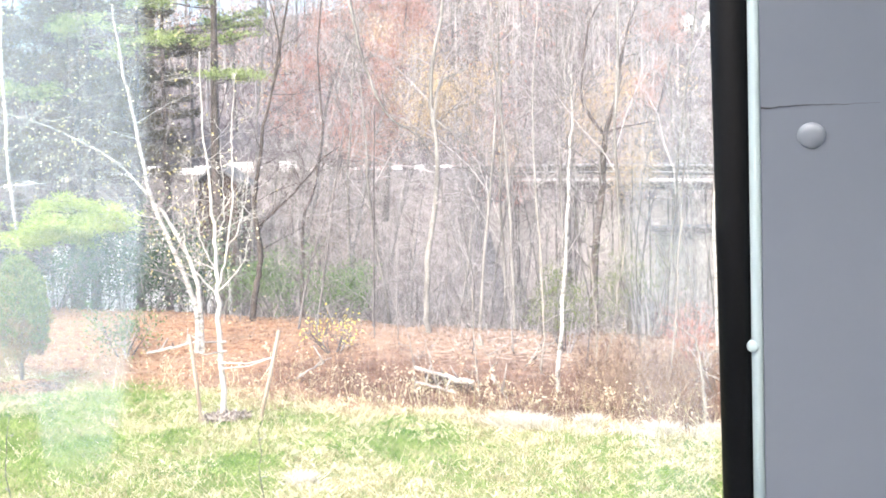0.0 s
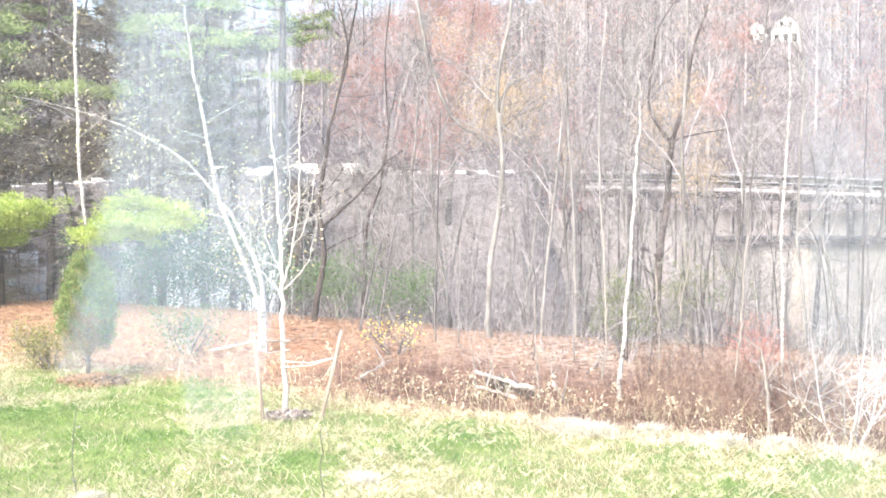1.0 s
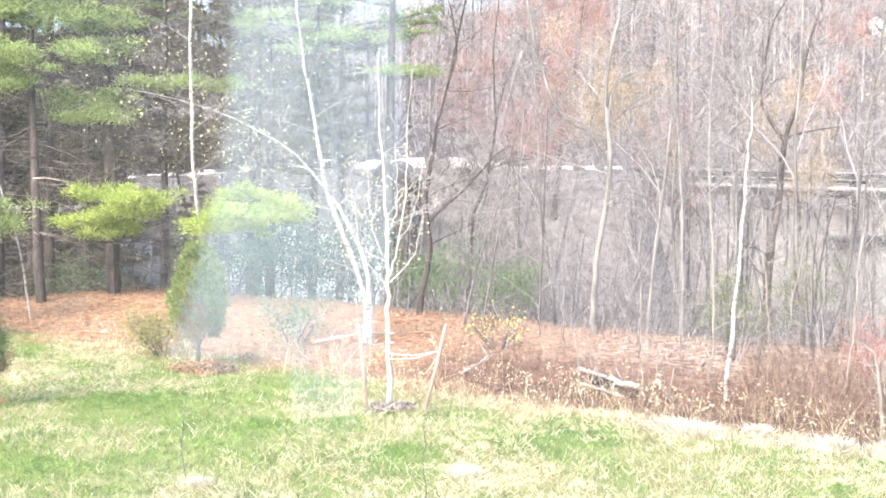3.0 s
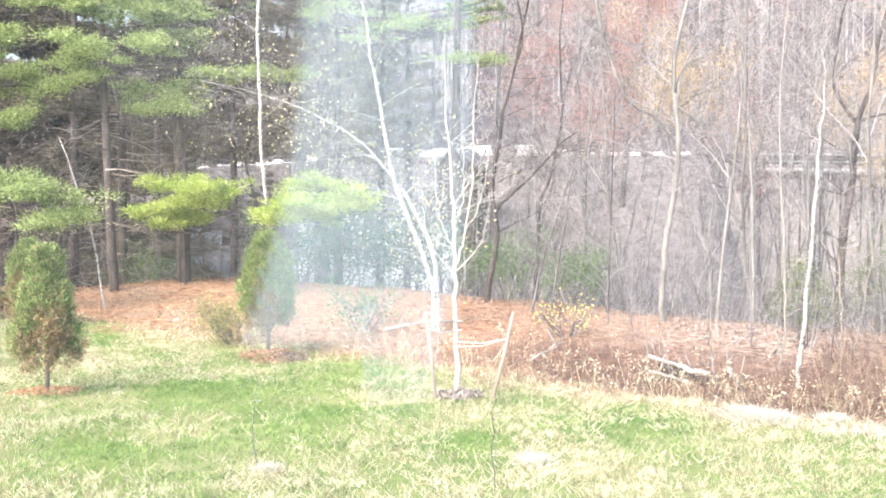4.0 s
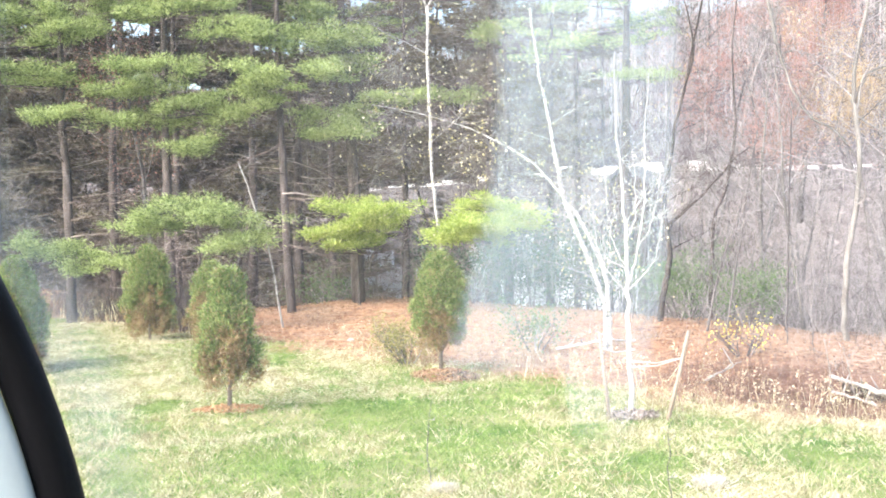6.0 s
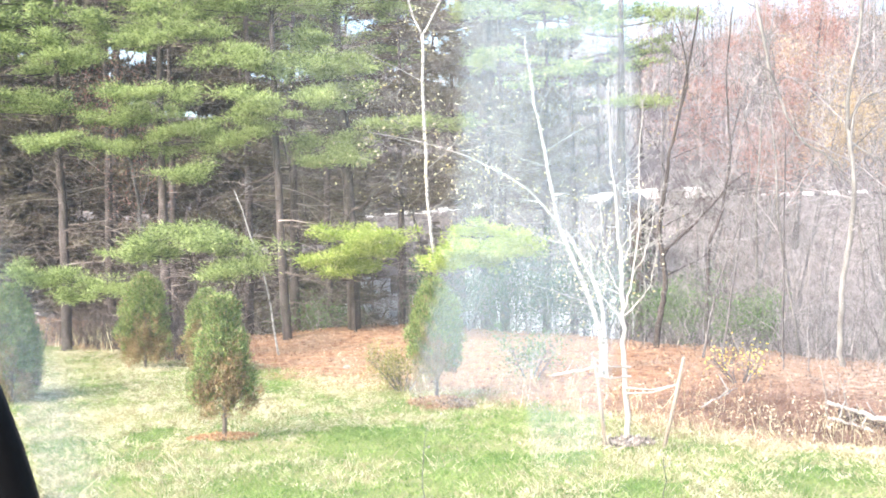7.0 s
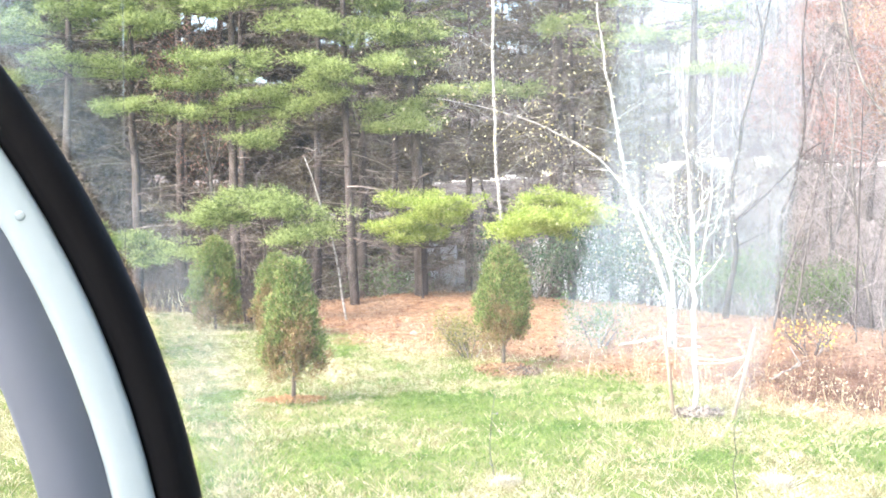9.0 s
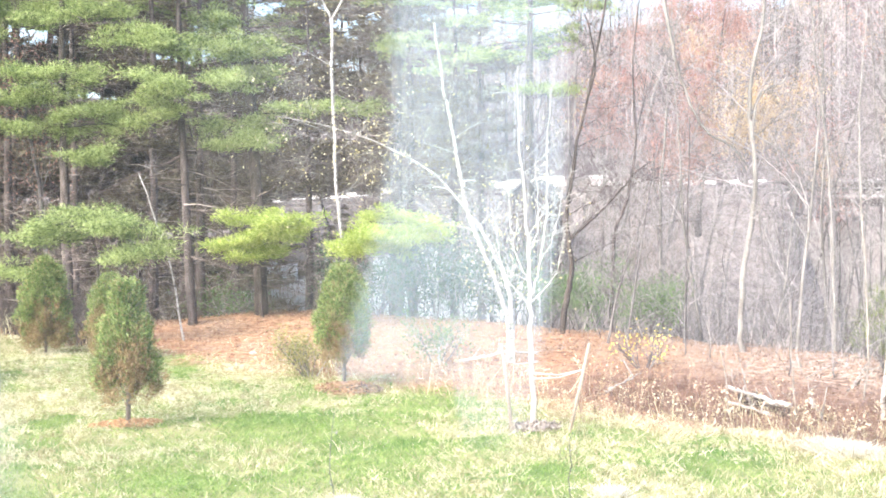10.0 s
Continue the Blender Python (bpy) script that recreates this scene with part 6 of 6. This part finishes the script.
def simple_house(label, origin, w, dpt, h, roof_h, walls, windows, turn=0.0, gable=True, roof=None, frames=None):
    """A small building: wall, roof, windows with frames."""
    e = thing("house", label, "house", Matrix.Translation(origin) @ Matrix.Rotation(radians(turn), 4, 'Z'))
    mb = Mesh()
    mb.box((-w / 2, 0, -2.0), (w / 2, dpt, h))
    if gable:
        mb.add([(-w / 2, 0, h), (w / 2, 0, h), (0, 0, h + roof_h), (-w / 2, dpt, h), (w / 2, dpt, h), (0, dpt, h + roof_h)], [(0, 1, 2), (5, 4, 3)])
    part("wall", mb, walls, e, smooth=False)
    mb = Mesh()
    if gable:
        for sgn in (-1, 1):
            a, b = Vector((sgn * (w / 2 + 0.4), -0.4, h - 0.4 * roof_h / (w / 2))), Vector((0, -0.4, h + roof_h))
            c, d = Vector((0, dpt + 0.4, h + roof_h)), Vector((sgn * (w / 2 + 0.4), dpt + 0.4, h - 0.4 * roof_h / (w / 2)))
            up = Vector((0, 0, 0.18))
            mb.add([tuple(p) for p in (a, b, c, d, a + up, b + up, c + up, d + up)],
                   [(3, 2, 1, 0), (4, 5, 6, 7), (0, 1, 5, 4), (1, 2, 6, 5), (2, 3, 7, 6), (3, 0, 4, 7)])
    else:
        mb.box((-w / 2 - 0.5, -0.5, h), (w / 2 + 0.5, dpt + 0.5, h + roof_h), bevel=0.05)
    part("roof", mb, roof or M_roof, e, smooth=False)
    for x, z, ww, hh in windows:
        fr = Mesh()
        for lo, hi in (((x - ww / 2 - 0.1, -0.06, z - 0.1), (x + ww / 2 + 0.1, 0.02, z)), ((x - ww / 2 - 0.1, -0.06, z + hh), (x + ww / 2 + 0.1, 0.02, z + hh + 0.1)),
                       ((x - ww / 2 - 0.1, -0.06, z), (x - ww / 2, 0.02, z + hh)), ((x + ww / 2, -0.06, z), (x + ww / 2 + 0.1, 0.02, z + hh))):
            fr.box(lo, hi)
        wob = part("window", fr, frames or M_white, e, smooth=False)
        pn = Mesh()
        pn.box((x - ww / 2, -0.02, z), (x + ww / 2, -0.005, z + hh))
        part("pane", pn, M_glassdark, wob, smooth=False)
    return e


def on_land(x, y, dz=0.0):
    return Vector((x, y, float(land(x, y)) + dz))


simple_house("white clapboard house high on the wooded hillside", on_land(55.8, 243, -1.0), 5.4, 8, 3.9, 2.6, M_siding,
             [(-1.7, 0.9, 1.0, 1.6), (1.7, 0.9, 1.0, 1.6), (0, 0.9, 0.9, 1.6), (-0.8, 3.7, 0.8, 1.3), (0.8, 3.7, 0.8, 1.3)], turn=-12)
simple_house("low white wing of the hillside house", on_land(50.2, 243.5, -1.0), 4.0, 6, 3.0, 1.8, M_siding, [(-1.0, 0.9, 1.0, 1.3), (1.0, 0.9, 1.0, 1.3)], turn=-12)
cream = simple_house("cream flat-roofed building below the road bridge", Vector((19.9, 68, -3.2)), 11.4, 8, 4.6, 0.35, M_cream,
             [(3.4, 1.6, 1.2, 1.6)], turn=6, gable=False, roof=M_girder, frames=M_roof)
mb = Mesh()
mb.box((-4.0, -0.12, -1.9), (-2.95, -0.003, 4.4), bevel=0.03)
part("door", mb, M_tanboard, cream, "tan boarded door panel", smooth=False)
for xx in (-5.5, -4.6, -1.7, 0.4):
    mb = Mesh()
    mb.box((xx - 0.09, -0.09, -1.9), (xx + 0.09, -0.003, 4.45), bevel=0.02)
    part("pilaster", mb, M_cream, cream, smooth=False)
simple_house("small dark brown shed below the road", on_land(-13.7, 77, -0.3), 2.5, 3, 6.6 - float(land(-13.7, 77)) - 1.2, 0.9, M_brown, [], turn=-8)


# ---- the vehicle and its window ----
def rot_z(a):
    return Matrix.Rotation(radians(a), 4, 'Z')


CX, CY, CR = -0.145, 0.342, 0.315      # the bowed pane: axis and radius
BOT, TOP = 2.28, 3.75


AZL = 41.0                             # the round port frame: bearing and centre in its own plane
RC = (-0.475, -0.248)


def port_edge(z):
    """Where the bowed pane runs in behind the round seal, as an angle on the pane."""
    a = np.radians(np.arange(110, 178, 0.25))
    x, y = CX + np.cos(a) * CR, CY + np.sin(a) * CR
    cs, sn = math.cos(radians(AZL)), math.sin(radians(AZL))
    u, v = x * cs + y * sn, -x * sn + y * cs
    k = 0.66 / v
    d = np.hypot(u * k - RC[0], (z - 3.0) * k - RC[1])
    hit = np.nonzero(d < 0.5296)[0]
    return math.degrees(a[hit[0]]) if len(hit) else 176.0


def bowed(name, a0, z0, z1, rad, nu, nz, mt):
    zz = np.linspace(z0, z1, nz)
    top = np.radians([port_edge(z) for z in zz])
    w, Z = np.meshgrid(np.linspace(0, 1, nu), zz, indexing="ij")
    A = radians(a0) + (top[None] - radians(a0)) * w
    v = np.stack([CX + np.cos(A) * rad, CY + np.sin(A) * rad, Z], 2).reshape(-1, 3)
    i, j = np.meshgrid(np.arange(nu - 1), np.arange(nz - 1), indexing="ij")
    q = np.stack([i * nz + j, i * nz + j + 1, (i + 1) * nz + j + 1, (i + 1) * nz + j], 2).reshape(-1, 4)
    me = quick(name, v, q)
    me.polygons.foreach_set("use_smooth", [True] * len(me.polygons))
    me.materials.append(mt)
    return me, np.degrees(A).ravel(), Z.ravel()


window = thing("window_1", "bowed vehicle window with a painted reflection veil on the glass", "window", kind="structure")
me, _, _ = bowed("pane", 24.7, BOT, TOP, CR, 64, 60, M_pane)
pane = part("pane", me, M_pane, window)
pane.visible_shadow = False

# a reflection painted as a tapering streak, wide at its foot, clear outside its own outline
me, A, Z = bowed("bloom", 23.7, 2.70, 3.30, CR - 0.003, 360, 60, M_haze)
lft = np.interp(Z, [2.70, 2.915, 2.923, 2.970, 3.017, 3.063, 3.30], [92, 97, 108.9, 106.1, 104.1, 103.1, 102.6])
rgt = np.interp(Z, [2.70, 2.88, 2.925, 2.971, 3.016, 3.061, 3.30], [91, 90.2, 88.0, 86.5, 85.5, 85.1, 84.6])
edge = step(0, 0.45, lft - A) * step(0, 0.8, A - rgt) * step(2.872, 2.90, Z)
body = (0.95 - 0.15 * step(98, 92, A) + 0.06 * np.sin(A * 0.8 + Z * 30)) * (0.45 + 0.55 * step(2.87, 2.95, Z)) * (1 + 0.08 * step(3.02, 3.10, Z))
veil_ripple = 0.5 + 0.5 * np.sin(Z * 21 + A * 0.15)
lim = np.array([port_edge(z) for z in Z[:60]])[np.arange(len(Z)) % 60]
# thin haze overall; streak and paler margins by the seals stand for reflections
bloom = 0.035 * step(0, -0.7, A - lim) * step(23.8, 24.6, A) + edge * body * 0.24 + 0.13 * step(35.5, 31.5, A) * step(23.8, 25.5, A) * (0.55 + 0.45 * np.sin(Z * 17 + 1)) + 0.24 * step(-9, -3, A - lim) * step(0, -0.7, A - lim) * (0.45 + 0.55 * veil_ripple)
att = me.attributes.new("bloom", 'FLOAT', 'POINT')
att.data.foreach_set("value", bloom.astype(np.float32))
bl = part("bloom", me, M_haze, window, "painted reflection streak and thin haze on the glass")
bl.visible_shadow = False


def rivet(parent, where, towards, size=0.0056, high=0.75):
    bm = bmesh.new()
    bmesh.ops.create_uvsphere(bm, u_segments=20, v_segments=10, radius=size)
    for v in bm.verts:
        v.co.z *= high
    bm.transform(Matrix.Translation(where) @ Vector(towards).to_track_quat('Z', 'Y').to_matrix().to_4x4())
    me = bpy.data.meshes.new("rivet")
    bm.to_mesh(me)
    bm.free()
    me.polygons.foreach_set("use_smooth", [True] * len(me.polygons))
    return part("rivet", me, M_rivet if size > 0.003 else M_edge, parent, "domed painted rivet head")


# the straight post on one side: rubber seal, pale rounded edge, painted panel
AZR = -19.75
post_m = rot_z(AZR)                    # local x across, local y away from the eye


u0t, u0b, u1 = (-0.5 * math.tan(radians(19.75 - a)) for a in (16.35, 16.65, 18.05))
right_post = thing("window_post_right", "grey-blue painted window post with rivets and black seal", "window post", post_m, kind="structure")


PB, PT = 2.72, 3.45                    # the upright run that the slanted post takes up


def slant(p, lean=0.42, eye=Vector((0.0318, 0.0114, 3.0202))):
    """Leans a point of the upright post inwards at its top, along the line from the seat's eye point."""
    flat = Vector((p[0], 0.5, p[2]))
    k = (0.5 - lean * (eye.z - 3.0) - eye.y) / ((0.5 - eye.y) + lean * (p[2] - eye.z))
    return tuple(eye + (flat - eye) * k + Vector((0, p[1] - 0.5, 0)))


def profile(pts_bottom, pts_top, z0, z1):
    """A slanted prism between two outlines of equal count, at z0 and z1 of the upright post."""
    n = len(pts_bottom)
    v = [slant((x, y, z0)) for x, y in pts_bottom] + [slant((x, y, z1)) for x, y in pts_top]
    q = [(i, (i + 1) % n, n + (i + 1) % n, n + i) for i in range(n)] + [tuple(range(n))[::-1], tuple(range(n, 2 * n))]
    mb = Mesh()
    mb.add(v, q)
    return mb


def seal_outline(ul, ur, y0):
    """A rounded rubber lip."""
    w = ur - ul
    return [(ur, y0 + 0.012), (ur, y0 - 0.001), (ur - 0.1 * w, y0 - 0.004), (ur - 0.35 * w, y0 - 0.0055), (ul + 0.3 * w, y0 - 0.004), (ul + 0.08 * w, y0 - 0.001), (ul, y0 + 0.004), (ul, y0 + 0.012)]


slope = (u0b - u0t) / 0.2
lo_l, hi_l = u0b + slope * (2.9 - PB), u0t - slope * (PT - 3.1)
part("seal", profile(seal_outline(lo_l, u1, 0.5), seal_outline(hi_l, u1, 0.5), PB, PT), M_rubber, right_post, "black rubber window seal")
# rounded panel edge; the window light on it is put in as paler paint
ed = [(u1 + 0.0002, 0.512), (u1 + 0.0002, 0.497), (u1 + 0.0008, 0.4955), (u1 + 0.0022, 0.4943), (u1 + 0.0045, 0.4938), (u1 + 0.005, 0.512)]
part("edge_strip", profile(ed, ed, PB, PT), M_edge, right_post, "rounded panel edge, window light put in as pale colour")
pn = [(u1 + 0.005, 0.512), (u1 + 0.005, 0.4938), (u1 + 0.30, 0.4938), (u1 + 0.30, 0.512)]
panel = part("panel", profile(pn, pn, PB, PT), M_paint, right_post, "grey-blue painted panel", smooth=False)
rivet(right_post, slant((0.5 * math.tan(radians(20.75 - 19.75)), 0.4938, 3.045)), (0, -1, -0.42), 0.0050, 0.4)
rivet(right_post, slant((u1 + 0.0008, 0.4952, 2.965)), (-0.6, -0.8, 0), 0.0026)
rivet(right_post, slant((0.5 * math.tan(radians(20.75 - 19.75)), 0.4938, 2.86)), (0, -1, -0.42), 0.0050, 0.4)
r = rng_of(201)
ck = Mesh()
ux = np.linspace(u1 + 0.0052, u1 + 0.048, 26)
zc = 3.0562 + r.normal(0, 0.00010, 26) + 0.00022 * np.sin(ux * 210) * np.linspace(1, 0.3, 26)
th = 0.00026 * (1 - 0.9 * np.linspace(0, 1, 26)) * r.uniform(0.6, 1.4, 26)
ck.add([p for a, b, c in zip(ux, zc, th) for p in (slant((a, 0.4934, b - c)), slant((a, 0.4934, b + c)))], [(2 * i, 2 * i + 2, 2 * i + 3, 2 * i + 1) for i in range(25)])
part("seam", ck, M_crack, right_post, "fine dark crack in the paint", smooth=False)

# the round port frame on the other side: seal, pale riveted ring, painted ring
port_m = Matrix.Translation((0, 0, 3.0)) @ rot_z(AZL)
port = thing("window_port_frame", "round window frame, grey-blue with a pale riveted ring and black seal", "window frame", port_m, kind="structure")


def ring(prof, n=128):
    """Turns an outline (radius, depth) round the port's centre."""
    k = len(prof)
    v = []
    for i in range(n):
        w = 2 * math.pi * i / n
        for rad, y in prof:
            v.append((RC[0] + math.cos(w) * rad, 0.66 + y, RC[1] + math.sin(w) * rad))
    q = [(i * k + j, i * k + (j + 1) % k, ((i + 1) % n) * k + (j + 1) % k, ((i + 1) % n) * k + j) for i in range(n) for j in range(k)]
    mb = Mesh()
    mb.add(v, q)
    return mb


part("seal", ring([(0.5075, 0.016), (0.5075, -0.001), (0.5095, -0.005), (0.515, -0.008), (0.522, -0.0075), (0.528, -0.003), (0.5301, 0.004), (0.5301, 0.016)]), M_rubber, port, "black rubber ring seal")
part("edge_ring", ring([(0.4873, 0.014), (0.4873, -0.003), (0.4888, -0.006), (0.4923, -0.0075), (0.5025, -0.0075), (0.506, -0.006), (0.5073, -0.003), (0.5073, 0.014)]), M_edge, port, "pale riveted ring")
part("panel_ring", ring([(0.4542, 0.010), (0.4542, -0.002), (0.4557, -0.003), (0.4871, -0.003), (0.4871, 0.010)]), M_paint, port, "grey-blue painted ring")
for w in (29.0, 10.8, 47.0, -8.0, 65.0):
    rivet(port, (RC[0] + math.cos(radians(w)) * 0.4975, 0.66 - 0.0075, RC[1] + math.sin(radians(w)) * 0.4975), (0, -1, 0), 0.0024, 0.3)


pv = Mesh()
pv.box((-1.02, 0.668, BOT - 3.0), (0.010, 0.672, TOP - 3.0))
window2 = thing("window_2", "flat side pane behind the round frame", "window", port_m, kind="structure")
pp2 = part("pane", pv, M_pane, window2, smooth=False)
pp2.visible_shadow = False


def slab(name, lo, hi, mt, label, kind="structure", category="wall"):
    mb = Mesh()
    mb.box(lo, hi)
    return tagged(part(name, mb, mt, smooth=False), label, category, kind=kind)


slab("wall_front", (-1.7, 0.66, -0.2), (1.7, 0.74, 2.22), M_body, "painted vehicle side below the window")
slab("wall_front_right", (0.42, 0.30, 2.28), (1.7, 0.38, 3.75), M_body, "painted vehicle side beside the window post")
slab("wall_front_left", (-1.7, -0.12, 2.28), (-1.2, -0.04, 3.75), M_body, "painted vehicle side beside the round frame")
slab("window_sill", (-1.7, -0.14, 2.22), (1.7, 0.74, 2.28), M_inner, "grey window sill shelf", category="sill")
slab("floor", (-1.7, -1.7, 1.50), (1.7, 0.66, 1.58), M_inner, "grey cabin floor", category="floor")
# ceiling is out of view; its gap is added so sun reaches the pane
for lo, hi in (((-1.7, -1.7, 3.75), (1.7, -1.0, 3.83)), ((-1.7, 0.45, 3.75), (1.7, 0.74, 3.83)), ((-0.30, -1.0, 3.75), (1.7, 0.45, 3.83)), ((-1.7, -1.0, 3.75), (-1.4, 0.45, 3.83))):
    slab("ceiling", lo, hi, M_inner, "unseen grey cabin ceiling, opened to let sun onto the glass", category="ceiling")
slab("wall_right", (1.7, -1.7, -0.2), (1.78, 0.74, 3.83), M_body, "painted vehicle end wall")
slab("wall_left", (-1.78, -1.7, -0.2), (-1.7, 0.74, 3.83), M_body, "painted vehicle end wall with grey lining")
slab("wall_back_low", (-1.7, -1.78, -0.2), (1.7, -1.7, 2.3), M_body, "painted vehicle side behind the camera")
slab("wall_back_top", (-1.7, -1.78, 3.68), (1.7, -1.7, 3.83), M_body, "painted strip above the far windows")
# out of view; added to block the sky that the pane would mirror
slab("wall_back_solid", (-1.7, -1.78, 2.3), (-0.25, -1.7, 3.68), M_inner, "unseen grey lining added to cut sky reflections in the pane")
for xx in (0.55, 1.6):
    slab("window_post_back", (xx, -1.78, 2.3), (xx + 0.1, -1.7, 3.68), M_body, "painted post between the far windows", category="post")
